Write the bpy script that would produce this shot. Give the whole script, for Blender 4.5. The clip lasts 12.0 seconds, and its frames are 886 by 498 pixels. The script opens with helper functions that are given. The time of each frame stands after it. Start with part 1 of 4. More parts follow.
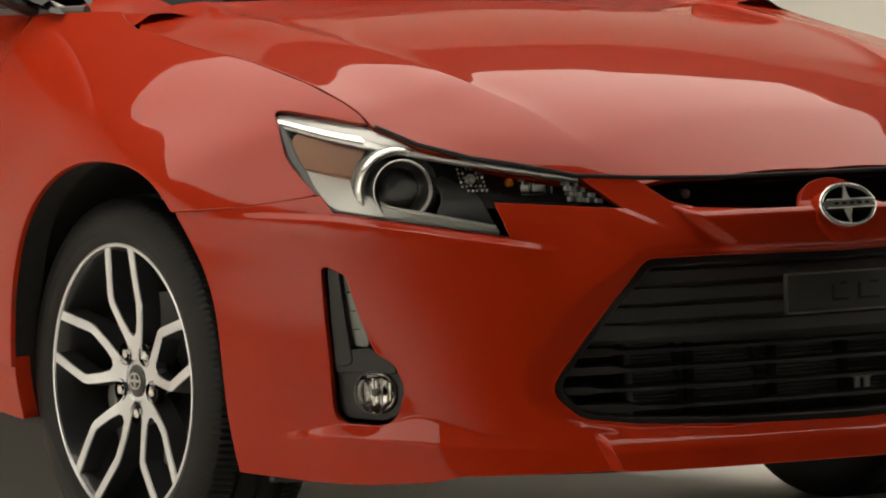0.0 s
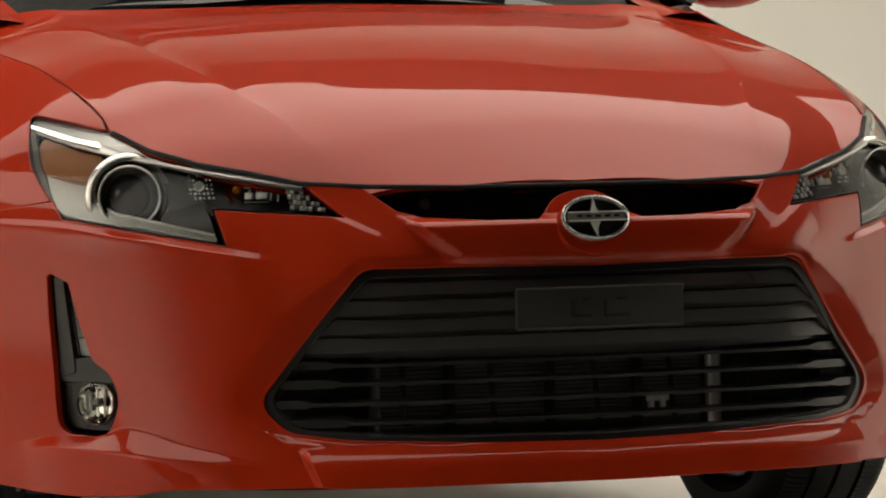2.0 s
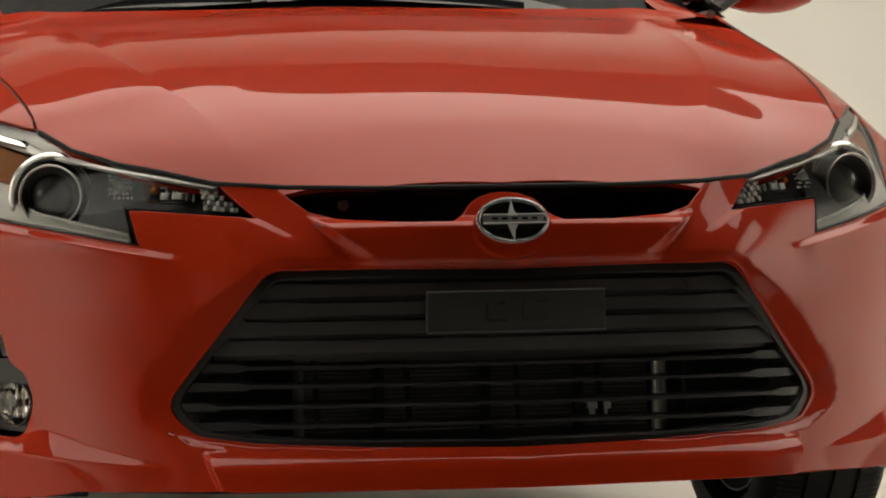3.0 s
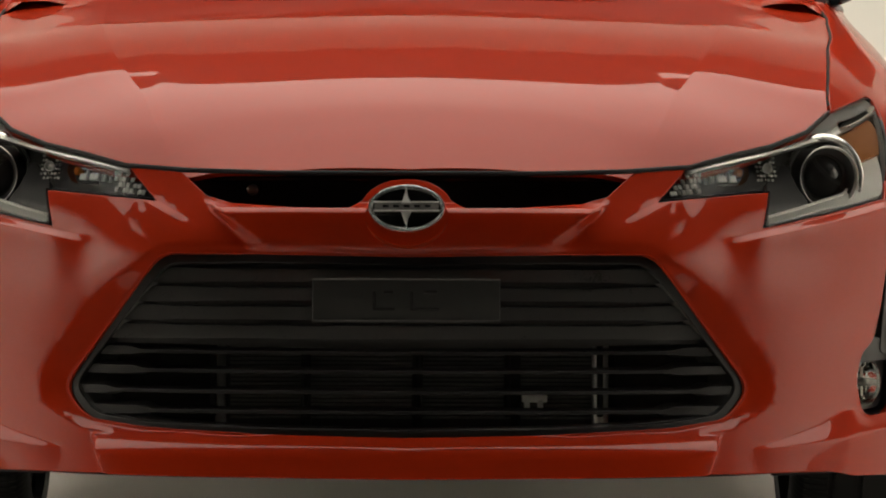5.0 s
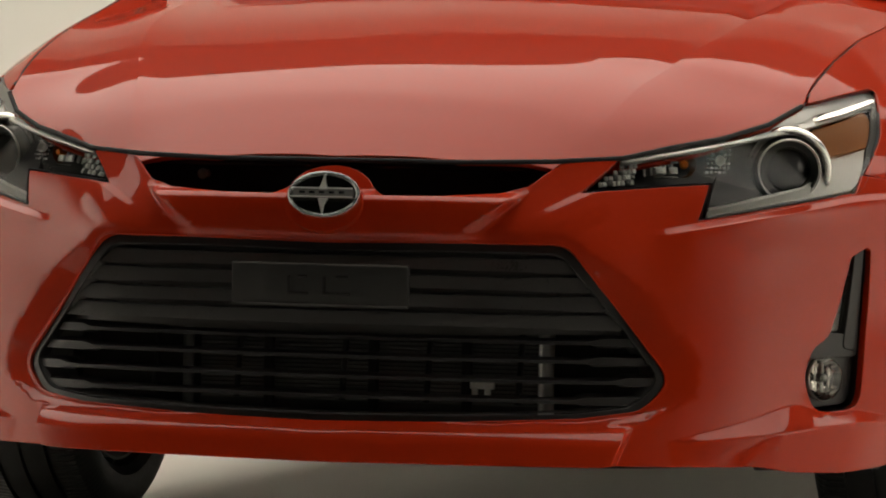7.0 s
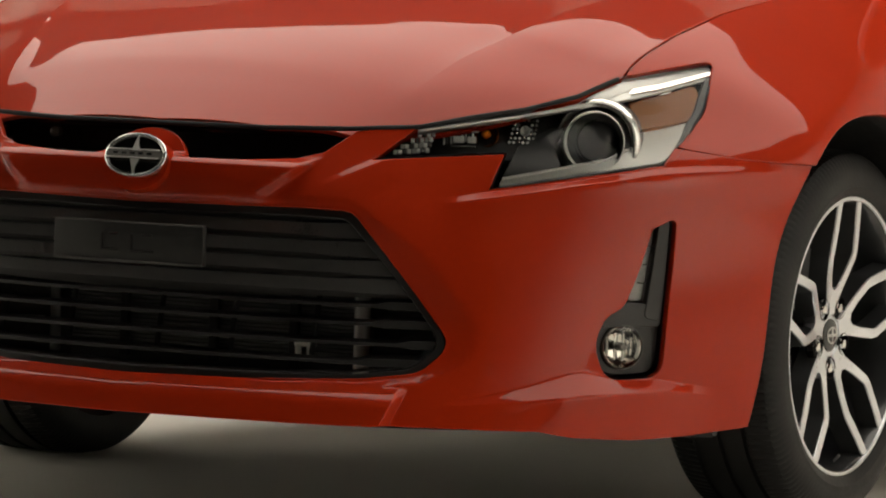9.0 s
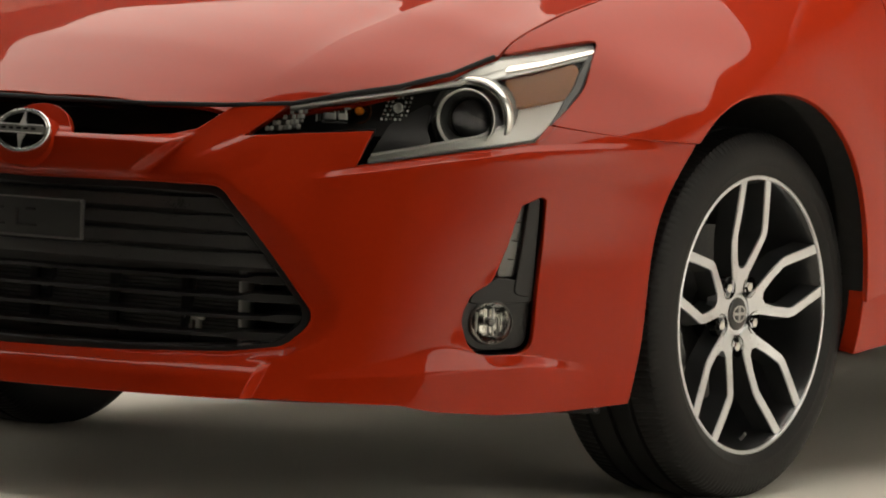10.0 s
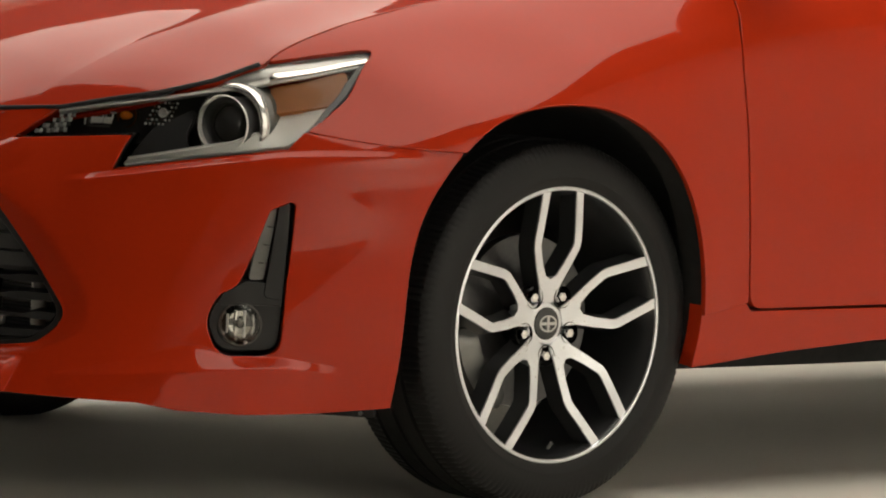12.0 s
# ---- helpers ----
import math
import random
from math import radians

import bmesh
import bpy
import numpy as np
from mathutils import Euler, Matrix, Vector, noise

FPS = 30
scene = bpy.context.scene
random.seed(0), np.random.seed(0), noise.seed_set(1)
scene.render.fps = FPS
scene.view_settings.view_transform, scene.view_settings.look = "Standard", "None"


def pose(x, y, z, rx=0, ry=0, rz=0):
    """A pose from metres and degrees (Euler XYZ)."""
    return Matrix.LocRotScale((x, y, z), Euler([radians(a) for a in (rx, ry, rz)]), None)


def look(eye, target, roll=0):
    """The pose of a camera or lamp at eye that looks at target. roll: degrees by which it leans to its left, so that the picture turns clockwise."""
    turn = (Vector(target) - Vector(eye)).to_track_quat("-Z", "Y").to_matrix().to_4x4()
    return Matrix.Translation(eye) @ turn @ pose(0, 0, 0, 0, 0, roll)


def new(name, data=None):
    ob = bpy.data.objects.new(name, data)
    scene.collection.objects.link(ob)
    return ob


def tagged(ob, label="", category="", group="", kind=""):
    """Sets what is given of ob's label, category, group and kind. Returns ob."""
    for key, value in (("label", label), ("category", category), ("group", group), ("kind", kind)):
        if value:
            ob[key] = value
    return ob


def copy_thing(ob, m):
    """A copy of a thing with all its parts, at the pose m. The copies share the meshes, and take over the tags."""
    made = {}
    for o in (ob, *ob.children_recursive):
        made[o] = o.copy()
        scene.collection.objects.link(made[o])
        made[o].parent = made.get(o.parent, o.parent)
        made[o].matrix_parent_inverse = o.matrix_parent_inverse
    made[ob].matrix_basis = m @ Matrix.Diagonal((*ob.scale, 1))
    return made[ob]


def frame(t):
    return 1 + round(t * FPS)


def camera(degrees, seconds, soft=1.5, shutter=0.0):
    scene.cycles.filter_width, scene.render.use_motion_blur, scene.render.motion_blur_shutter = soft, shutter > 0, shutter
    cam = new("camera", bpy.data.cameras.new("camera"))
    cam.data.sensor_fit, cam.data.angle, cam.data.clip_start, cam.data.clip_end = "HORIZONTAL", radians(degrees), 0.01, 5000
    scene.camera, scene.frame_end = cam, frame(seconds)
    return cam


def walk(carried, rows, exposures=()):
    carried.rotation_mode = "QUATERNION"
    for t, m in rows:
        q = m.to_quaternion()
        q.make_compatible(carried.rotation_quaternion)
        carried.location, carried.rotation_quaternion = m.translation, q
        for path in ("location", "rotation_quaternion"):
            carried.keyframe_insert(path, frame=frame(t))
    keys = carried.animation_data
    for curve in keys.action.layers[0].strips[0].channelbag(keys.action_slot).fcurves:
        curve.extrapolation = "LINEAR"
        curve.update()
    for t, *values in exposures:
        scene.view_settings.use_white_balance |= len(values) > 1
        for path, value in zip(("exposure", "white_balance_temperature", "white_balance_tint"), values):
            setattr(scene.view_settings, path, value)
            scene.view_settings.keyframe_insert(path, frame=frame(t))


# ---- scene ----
# ---- camera and its way round the car ----
cam = camera(10.871, 12.0, soft=2.0)
# seconds, eye x y z, heading, pitch and lean in degrees
PATH = [
    (0.0, -4.828, -6.905, 0.895, 33.93, -2.65, -1.57),
    (0.5, -4.375, -7.127, 0.842, 31.00, -2.25, -1.46),
    (1.0, -3.931, -7.312, 0.819, 28.16, -2.08, -1.35),
    (1.5, -3.437, -7.497, 0.793, 24.93, -1.88, -1.24),
    (2.0, -2.932, -7.667, 0.750, 21.62, -1.55, -1.16),
    (2.5, -2.431, -7.782, 0.705, 18.23, -1.20, -1.05),
    (3.0, -1.943, -7.867, 0.680, 14.77, -1.01, -0.86),
    (3.2, -1.747, -7.893, 0.674, 13.32, -0.97, -0.75),
    (4.8, -0.132, -8.013, 0.685, 1.37, -1.22, 0.10),
    (5.0, 0.068, -8.020, 0.681, -0.10, -1.19, 0.19),
    (5.5, 0.560, -8.010, 0.668, -3.75, -1.11, 0.40),
    (6.0, 1.086, -7.971, 0.680, -7.90, -1.23, 0.60),
    (6.5, 1.635, -7.904, 0.702, -12.09, -1.47, 0.78),
    (7.0, 2.155, -7.810, 0.733, -15.90, -1.74, 0.99),
    (7.2, 2.359, -7.768, 0.747, -17.33, -1.85, 1.08),
    (8.8, 3.877, -7.342, 0.852, -27.58, -2.97, 1.97),
    (9.0, 4.062, -7.268, 0.860, -28.82, -3.04, 1.99),
    (9.5, 4.523, -7.039, 0.872, -31.95, -3.19, 2.00),
    (10.0, 4.994, -6.776, 0.882, -35.27, -3.42, 2.06),
    (10.5, 5.444, -6.499, 0.897, -38.49, -3.51, 2.24),
    (11.0, 5.885, -6.203, 0.913, -41.72, -3.59, 2.36),
    (11.5, 6.293, -5.846, 0.929, -45.02, -3.64, 2.41),
    (12.0, 6.647, -5.473, 0.949, -48.10, -3.68, 2.54),
]

def stand(x, y, z, heading, pitch, lean):
    h, p = radians(heading), radians(pitch)
    way = Vector((math.sin(h) * math.cos(p), math.cos(h) * math.cos(p), math.sin(p)))
    return look((x, y, z), Vector((x, y, z)) + way, lean)

walk(cam, [(r[0], stand(*r[1:])) for r in PATH])

from mathutils import geometry

# ---- world and lights ----
world = bpy.data.worlds.new("studio_dark")
scene.world = world
world.use_nodes = True
world.node_tree.nodes["Background"].inputs[0].default_value = (0.9, 0.95, 1.0, 1)
world.node_tree.nodes["Background"].inputs[1].default_value = 0.06
scene.view_settings.exposure = 0.10


def wall_wash(at, target, wide, long, watts):
    """An added, unseen strip lamp high up behind the softbox or beside the cove, turned to the wall."""
    lamp = bpy.data.lights.new("wall_wash", "AREA")
    lamp.shape, lamp.size, lamp.size_y = "RECTANGLE", wide, long
    lamp.energy, lamp.color, lamp.spread = watts, (1.0, 0.95, 0.86), radians(100)
    ob = new("wall_wash", lamp)
    ob.location = at
    ob.rotation_euler = (Vector(target) - Vector(at)).to_track_quat("-Z", "Y").to_euler()
    return tagged(ob, "unseen strip lamp added to brighten the white wall", "studio light", "wall washes")


# unseen lamps, added to brighten the walls that the paint mirrors
for side in (1, -1):
    wall_wash((side * 6.6, -1.7, 5.6), (side * 9.0, -1.7, 2.0), 3.8, 0.8, 200)
    wall_wash((side * 6.4, 3.6, 5.4), (side * 9.0, 3.6, 1.6), 4.5, 0.8, 110)
wall_wash((0, 3.9, 5.0), (0, 7.0, 0.4), 9.0, 0.6, 55)


# ---- materials ----
def mat(name, color, rough=0.5, metal=0.0, coat=0.0, coat_rough=0.03, grain=0.0, size=40.0, bump=0.0, spec=0.5, trans=0.0, ior=1.45, emit=None, power=0.0):
    """A Principled material; grain varies the colour and roughness at two scales, bump adds fine relief."""
    m = bpy.data.materials.new(name)
    m.use_nodes = True
    nt = m.node_tree
    b = nt.nodes["Principled BSDF"]
    for key, value in (("Base Color", (*color, 1)), ("Roughness", rough), ("Metallic", metal), ("Coat Weight", coat), ("Coat Roughness", coat_rough),
                       ("Specular IOR Level", spec), ("Transmission Weight", trans), ("IOR", ior)):
        b.inputs[key].default_value = value
    if emit:
        b.inputs["Emission Color"].default_value = (*emit, 1)
        b.inputs["Emission Strength"].default_value = power
    if grain or bump:
        geo = nt.nodes.new("ShaderNodeTexCoord")
        fine, wide = nt.nodes.new("ShaderNodeTexNoise"), nt.nodes.new("ShaderNodeTexNoise")
        fine.inputs["Scale"].default_value, wide.inputs["Scale"].default_value = size, size / 14
        fine.inputs["Detail"].default_value = 4
        for n in (fine, wide):
            nt.links.new(geo.outputs["Object"], n.inputs["Vector"])
        add = nt.nodes.new("ShaderNodeMath")
        add.operation = "ADD"
        nt.links.new(fine.outputs["Fac"], add.inputs[0])
        nt.links.new(wide.outputs["Fac"], add.inputs[1])
        if grain:
            ramp = nt.nodes.new("ShaderNodeMapRange")
            ramp.inputs["From Min"].default_value, ramp.inputs["From Max"].default_value = 0.6, 1.4
            ramp.inputs["To Min"].default_value, ramp.inputs["To Max"].default_value = 1 - grain, 1 + grain
            nt.links.new(add.outputs[0], ramp.inputs["Value"])
            mul = nt.nodes.new("ShaderNodeVectorMath")
            mul.operation = "SCALE"
            mul.inputs[0].default_value = color
            nt.links.new(ramp.outputs[0], mul.inputs["Scale"])
            nt.links.new(mul.outputs[0], b.inputs["Base Color"])
            rr = nt.nodes.new("ShaderNodeMath")
            rr.operation = "MULTIPLY"
            rr.inputs[1].default_value = rough
            nt.links.new(ramp.outputs[0], rr.inputs[0])
            nt.links.new(rr.outputs[0], b.inputs["Roughness"])
        if bump:
            bp = nt.nodes.new("ShaderNodeBump")
            bp.inputs["Strength"].default_value, bp.inputs["Distance"].default_value = 1.0, bump
            nt.links.new(fine.outputs["Fac"], bp.inputs["Height"])
            nt.links.new(bp.outputs[0], b.inputs["Normal"])
    return m


PAINT = mat("red_paint", (0.40, 0.024, 0.0040), rough=0.50, spec=0.04, coat=0.64, coat_rough=0.015, grain=0.03, size=900)
# base lightened past black to stand in for light from the front
BLACK_PLASTIC = mat("satin_black_plastic", (0.125, 0.124, 0.121), rough=0.42, grain=0.12, size=300)
GLOSS_BLACK = mat("gloss_black", (0.009, 0.009, 0.009), rough=0.10)
MATT_BLACK = mat("matt_black", (0.013, 0.013, 0.013), rough=0.8, grain=0.2, size=60)
RUBBER = mat("rubber", (0.0100, 0.0100, 0.0102), rough=0.5, spec=0.3, grain=0.2, size=160, bump=0.0003)
ALLOY = mat("machined_alloy", (0.84, 0.86, 0.90), rough=0.28, metal=1.0, grain=0.03, size=220)
DARK_ALLOY = mat("dark_grey_alloy", (0.020, 0.021, 0.022), rough=0.3, coat=0.5, grain=0.1, size=200)
CHROME = mat("chrome", (0.86, 0.85, 0.83), rough=0.07, metal=1.0)
SATIN = mat("satin_silver", (0.58, 0.58, 0.565), rough=0.28, metal=0.7)
# next three: near-white, hardly metallic, chrome's bright reflections put into the base colour
BRIGHT = mat("whitened_silver", (0.92, 0.92, 0.90), rough=0.26, metal=0.35, grain=0.03, size=300)
SILVER = mat("whitened_reflector", (0.95, 0.95, 0.92), rough=0.24, metal=0.20)
RING = mat("whitened_chrome_ring", (0.95, 0.95, 0.93), rough=0.30, metal=0.25)
RIM_GREY = mat("grey_lamp_rim", (0.15, 0.15, 0.15), rough=0.35, grain=0.08, size=300)
LAMP_CHROME = mat("brushed_lamp_chrome", (0.93, 0.93, 0.91), rough=0.20, metal=0.85, grain=0.03, size=400)
BULB = mat("orange_bulb_glass", (0.90, 0.24, 0.02), rough=0.15, coat=0.6)
LAMP_BLACK = mat("lamp_black", (0.010, 0.010, 0.010), rough=0.35, grain=0.1, size=200)
AMBER_DARK = mat("dark_amber_plastic", (0.14, 0.045, 0.012), rough=0.2, coat=0.5, grain=0.1, size=200)
BALL = mat("projector_glass", (0.060, 0.060, 0.061), rough=0.06, spec=0.6)
SMOKE = mat("smoked_silver", (0.22, 0.22, 0.21), rough=0.25, metal=0.4)
STRIP = mat("grey_strip_reflector", (0.30, 0.30, 0.29), rough=0.3, metal=0.4, grain=0.08, size=300)
STEEL = mat("brake_steel", (0.15, 0.15, 0.15), rough=0.4, metal=0.9, grain=0.2, size=120)
CORE_DARK = mat("dark_radiator_grey", (0.045, 0.045, 0.045), rough=0.5, metal=0.3, grain=0.2, size=300)
CORE = mat("radiator_grey", (0.16, 0.16, 0.16), rough=0.5, metal=0.5, grain=0.2, size=200)
AMBER = mat("amber_plastic", (0.42, 0.155, 0.040), rough=0.45, coat=0.1, grain=0.1, size=200)
CYC = mat("matt_studio_paint", (0.74, 0.716, 0.655), rough=0.85, grain=0.02, size=3)
DARK_FLOOR = mat("dark_studio_floor", (0.06, 0.058, 0.055), rough=0.7, grain=0.25, size=6)
DRAPE = mat("black_drape", (0.030, 0.030, 0.030), rough=0.9, grain=0.2, size=12)
SOFT = mat("lit_diffuser", (0.8, 0.8, 0.8), rough=0.9, emit=(1.0, 0.93, 0.81), power=1.9)
WINDOW = mat("dark_tinted_glass", (0.008, 0.009, 0.010), rough=0.03, spec=0.3)
FRAME_BLACK = mat("deep_black_plastic", (0.018, 0.018, 0.018), rough=0.35, grain=0.1, size=300)
LAMP_GREY = mat("dark_lamp_grey", (0.048, 0.048, 0.049), rough=0.30, grain=0.1, size=300)
# upper slats' base lightened in place of front sheen; lower slats stay darker
SLAT = mat("sheen_lightened_slat_plastic", (0.085, 0.084, 0.082), rough=0.30, spec=0.7, grain=0.12, size=300)
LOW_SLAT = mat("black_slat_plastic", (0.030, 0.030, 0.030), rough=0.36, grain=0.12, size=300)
PLATE = mat("dark_plate", (0.038, 0.038, 0.037), rough=0.36, grain=0.1, size=90)


def clear(name, tint, gloss=1.0, ior=1.5):
    """Thin clear plastic or glass: seen through, with its own reflection."""
    m = bpy.data.materials.new(name)
    m.use_nodes = True
    nt = m.node_tree
    nt.nodes.remove(nt.nodes["Principled BSDF"])
    see, shine, mix, fr = (nt.nodes.new("ShaderNode" + k) for k in ("BsdfTransparent", "BsdfGlossy", "MixShader", "Fresnel"))
    see.inputs[0].default_value = (*tint, 1)
    shine.inputs["Roughness"].default_value = 0.02
    fr.inputs[0].default_value = ior
    nt.links.new(fr.outputs[0], mix.inputs[0])
    nt.links.new(see.outputs[0], mix.inputs[1])
    nt.links.new(shine.outputs[0], mix.inputs[2])
    nt.links.new(mix.outputs[0], nt.nodes["Material Output"].inputs[0])
    return m


LENS = clear("clear_lens", (0.95, 0.95, 0.94), ior=1.30)
GLASS = clear("fog_lamp_glass", (0.9, 0.9, 0.88), ior=1.5)


# ---- mesh helpers ----
def link(name, mesh, material, parent=None, label=""):
    ob = new(name, mesh)
    if material is not None:
        mesh.materials.append(material)
    ob.parent = parent
    if label:
        tagged(ob, label)
    return ob


def part(name, bm, material, parent=None, label="", smooth=True, angle=35):
    """Links a bmesh as one mesh object under a thing or a part."""
    if smooth:
        for f in bm.faces:
            f.smooth = True
        for e in bm.edges:
            if len(e.link_faces) == 2 and e.calc_face_angle(0) > radians(angle):
                e.smooth = False
    mesh = bpy.data.meshes.new(name)
    bm.to_mesh(mesh)
    bm.free()
    return link(name, mesh, material, parent, label)


def thing(name, label, category, at=(0, 0, 0), group="", kind=""):
    ob = new(name)
    ob.empty_display_size = 0.1
    ob.location = at
    return tagged(ob, label, category, group, kind)


def rounded(points, closed=True):
    """A polyline with its corners rounded: points of (u, v) or (u, v, radius)."""
    n, out = len(points), []
    for i, p in enumerate(points):
        r = p[2] if len(p) > 2 else 0
        if r == 0 or (not closed and i in (0, n - 1)):
            out.append(Vector(p[:2]))
            continue
        a, b, c = Vector(points[i - 1][:2]), Vector(p[:2]), Vector(points[(i + 1) % n][:2])
        d0, d1 = a - b, c - b
        half = d0.angle(d1, math.pi) / 2
        if half > 1.55 or half < 0.02:
            out.append(b)
            continue
        cut = min(r / math.tan(half), d0.length * 0.48, d1.length * 0.48)
        p0, p1 = b + d0.normalized() * cut, b + d1.normalized() * cut
        for k in range(7):
            u = k / 6
            out.append(p0 * (1 - u) ** 2 + b * 2 * u * (1 - u) + p1 * u * u)
    return out


def evenly(line, step, closed=True):
    """The same polyline with points at most a step apart."""
    out, n = [], len(line)
    for i in range(n if closed else n - 1):
        a, b = line[i], line[(i + 1) % n]
        k = max(1, math.ceil((b - a).length / step))
        out += [a.lerp(b, j / k) for j in range(k)]
    return out if closed else out + [line[-1]]


def inside(p, loop):
    hit, n = False, len(loop)
    x, y = p
    for i in range(n):
        (x0, y0), (x1, y1) = loop[i], loop[i - 1]
        if (y0 > y) != (y1 > y) and x < (x1 - x0) * (y - y0) / (y1 - y0) + x0:
            hit = not hit
    return hit


def normal_of(surf, u, v, h=0.0008):
    du = surf(u + h, v) - surf(u - h, v)
    dv = surf(u, v + h) - surf(u, v - h)
    return du.cross(dv).normalized()


def panel(name, outline, surf, material, parent, label="", holes=(), step=0.02, lip=0.012, fold=0.002, flip=False, lift=0.0, lines=()):
    """A sheet on surf(u, v) inside the outline, less the holes, with its edges folded inwards; shaded by the surface's own normals."""
    loops = [evenly(outline, step)] + [evenly(h, step) for h in holes]
    pts, edges = [], []
    for lp in loops:
        k = len(pts)
        pts += [Vector(p) for p in lp]
        edges += [(k + i, k + (i + 1) % len(lp)) for i in range(len(lp))]
    xs, ys = [p[0] for p in loops[0]], [p[1] for p in loops[0]]
    flat = [[(p[0], p[1]) for p in lp] for lp in loops]
    for line in lines:
        bent = evenly([Vector(p[:2]) for p in line], step * .7, False)
        k = len(pts)
        pts += bent
        edges += [(k + i, k + i + 1) for i in range(len(bent) - 1)]
    drawn = np.array([(p[0], p[1]) for p in pts])
    inner = []
    rows = int((max(ys) - min(ys)) / (step * 0.87)) + 1
    for j in range(rows + 1):
        y = min(ys) + j * step * 0.87
        x = min(xs) + (0.5 * step if j % 2 else 0)
        while x < max(xs):
            inner.append((x, y))
            x += step
    for x, y in inner:
        if np.min((drawn[:, 0] - x) ** 2 + (drawn[:, 1] - y) ** 2) > (step * 0.4) ** 2 and inside((x, y), flat[0]) and not any(inside((x, y), h) for h in flat[1:]):
            pts.append(Vector((x, y)))
    co, _, tris, _, _, _ = geometry.delaunay_2d_cdt(pts, edges, [], 0, 1e-6)
    keep = []
    for t in tris:
        c = ((co[t[0]][0] + co[t[1]][0] + co[t[2]][0]) / 3, (co[t[0]][1] + co[t[1]][1] + co[t[2]][1]) / 3)
        if inside(c, flat[0]) and not any(inside(c, h) for h in flat[1:]):
            keep.append(tuple(t))
    sign = -1 if flip else 1
    verts, norms = [], []
    for p in co:
        n = normal_of(surf, p[0], p[1]) * sign
        verts.append(surf(p[0], p[1]) + n * lift)
        norms.append(n)
    faces = [t if not flip else t[::-1] for t in keep]
    # folded edges
    count = {}
    for t in faces:
        for a, b in ((t[0], t[1]), (t[1], t[2]), (t[2], t[0])):
            count[(a, b)] = count.get((a, b), 0) + 1
    free = [(a, b) for a, b in count if (b, a) not in count]
    outward = {}
    for a, b in free:
        d = verts[b] - verts[a]
        for k in (a, b):
            outward[k] = outward.get(k, Vector()) + d.cross(norms[k]).normalized()
    ring = {}
    if lip > 0:
        for k, o in outward.items():
            o = o.normalized() if o.length > 1e-6 else norms[k]
            n = norms[k]
            ring[k] = (len(verts), len(verts) + 1, len(verts) + 2)
            verts += [verts[k] + (o * 0.7 - n * 0.3) * fold, verts[k] + o * fold - n * fold, verts[k] + o * fold - n * lip]
            norms += [(n + o).normalized(), o, o]
        for a, b in free:
            ra, rb = (a, *ring[a]), (b, *ring[b])
            for k in range(3):
                faces.append((rb[k], ra[k], ra[k + 1], rb[k + 1]))
    mesh = bpy.data.meshes.new(name)
    used = sorted({i for f in faces for i in f})
    index = {o: i for i, o in enumerate(used)}
    mesh.from_pydata([verts[i] for i in used], [], [tuple(index[i] for i in f) for f in faces])
    mesh.shade_smooth()
    mesh.normals_split_custom_set_from_vertices([norms[i] for i in used])
    return link(name, mesh, material, parent, label)


def lathe(profile, steps=64, axis="x", close=False):
    """A bmesh turned round an axis from a profile of (along, radius)."""
    bm, rings = bmesh.new(), []
    for k in range(steps):
        a = 2 * math.pi * k / steps
        rings.append([bm.verts.new((p, r * math.cos(a), r * math.sin(a))) for p, r in profile])
    m = len(profile)
    for k in range(steps):
        p, q = rings[k], rings[(k + 1) % steps]
        for i in range(m if close else m - 1):
            j = (i + 1) % m
            bm.faces.new((p[i], p[j], q[j], q[i]))
    bmesh.ops.remove_doubles(bm, verts=bm.verts, dist=1e-6)
    bmesh.ops.recalc_face_normals(bm, faces=bm.faces)
    return bm


def box(size, at=(0, 0, 0), bevel=0.003, turn=None):
    bm = bmesh.new()
    bmesh.ops.create_cube(bm, size=1)
    bmesh.ops.scale(bm, vec=size, verts=bm.verts)
    if bevel:
        bmesh.ops.bevel(bm, geom=bm.edges, offset=min(bevel, min(size) * 0.4), segments=2, affect="EDGES", profile=0.5)
    if turn is not None:
        bmesh.ops.transform(bm, matrix=turn, verts=bm.verts)
    bmesh.ops.translate(bm, vec=at, verts=bm.verts)
    return bm


def curve_through(xs, ys, x):
    """A Catmull-Rom curve through (xs, ys)."""
    n = len(xs)
    i = 0
    while i < n - 2 and x > xs[i + 1]:
        i += 1

    def slope(k):
        a, b = max(k - 1, 0), min(k + 1, n - 1)
        return (ys[b] - ys[a]) / (xs[b] - xs[a])

    h = xs[i + 1] - xs[i]
    u = (x - xs[i]) / h
    if u < 0:
        return ys[0] + slope(0) * (x - xs[0])
    if u > 1:
        return ys[-1] + slope(n - 1) * (x - xs[-1])
    m0, m1 = slope(i) * h, slope(i + 1) * h
    return (2 * u ** 3 - 3 * u * u + 1) * ys[i] + (u ** 3 - 2 * u * u + u) * m0 + (3 * u * u - 2 * u ** 3) * ys[i + 1] + (u ** 3 - u * u) * m1


def ease(a, b, x):
    u = min(1, max(0, (x - a) / (b - a)))
    return u * u * (3 - 2 * u)


def ramp(a, b, x):
    """From 0 at a to 1 at b, a straight slope with slightly soft ends."""
    u = (x - a) / (b - a)
    if u <= -0.1:
        return 0.0
    if u >= 1.1:
        return 1.0
    if u < 0.1:
        return (u + 0.1) ** 2 / 0.4
    if u > 0.9:
        return 1 - (1.1 - u) ** 2 / 0.4
    return u


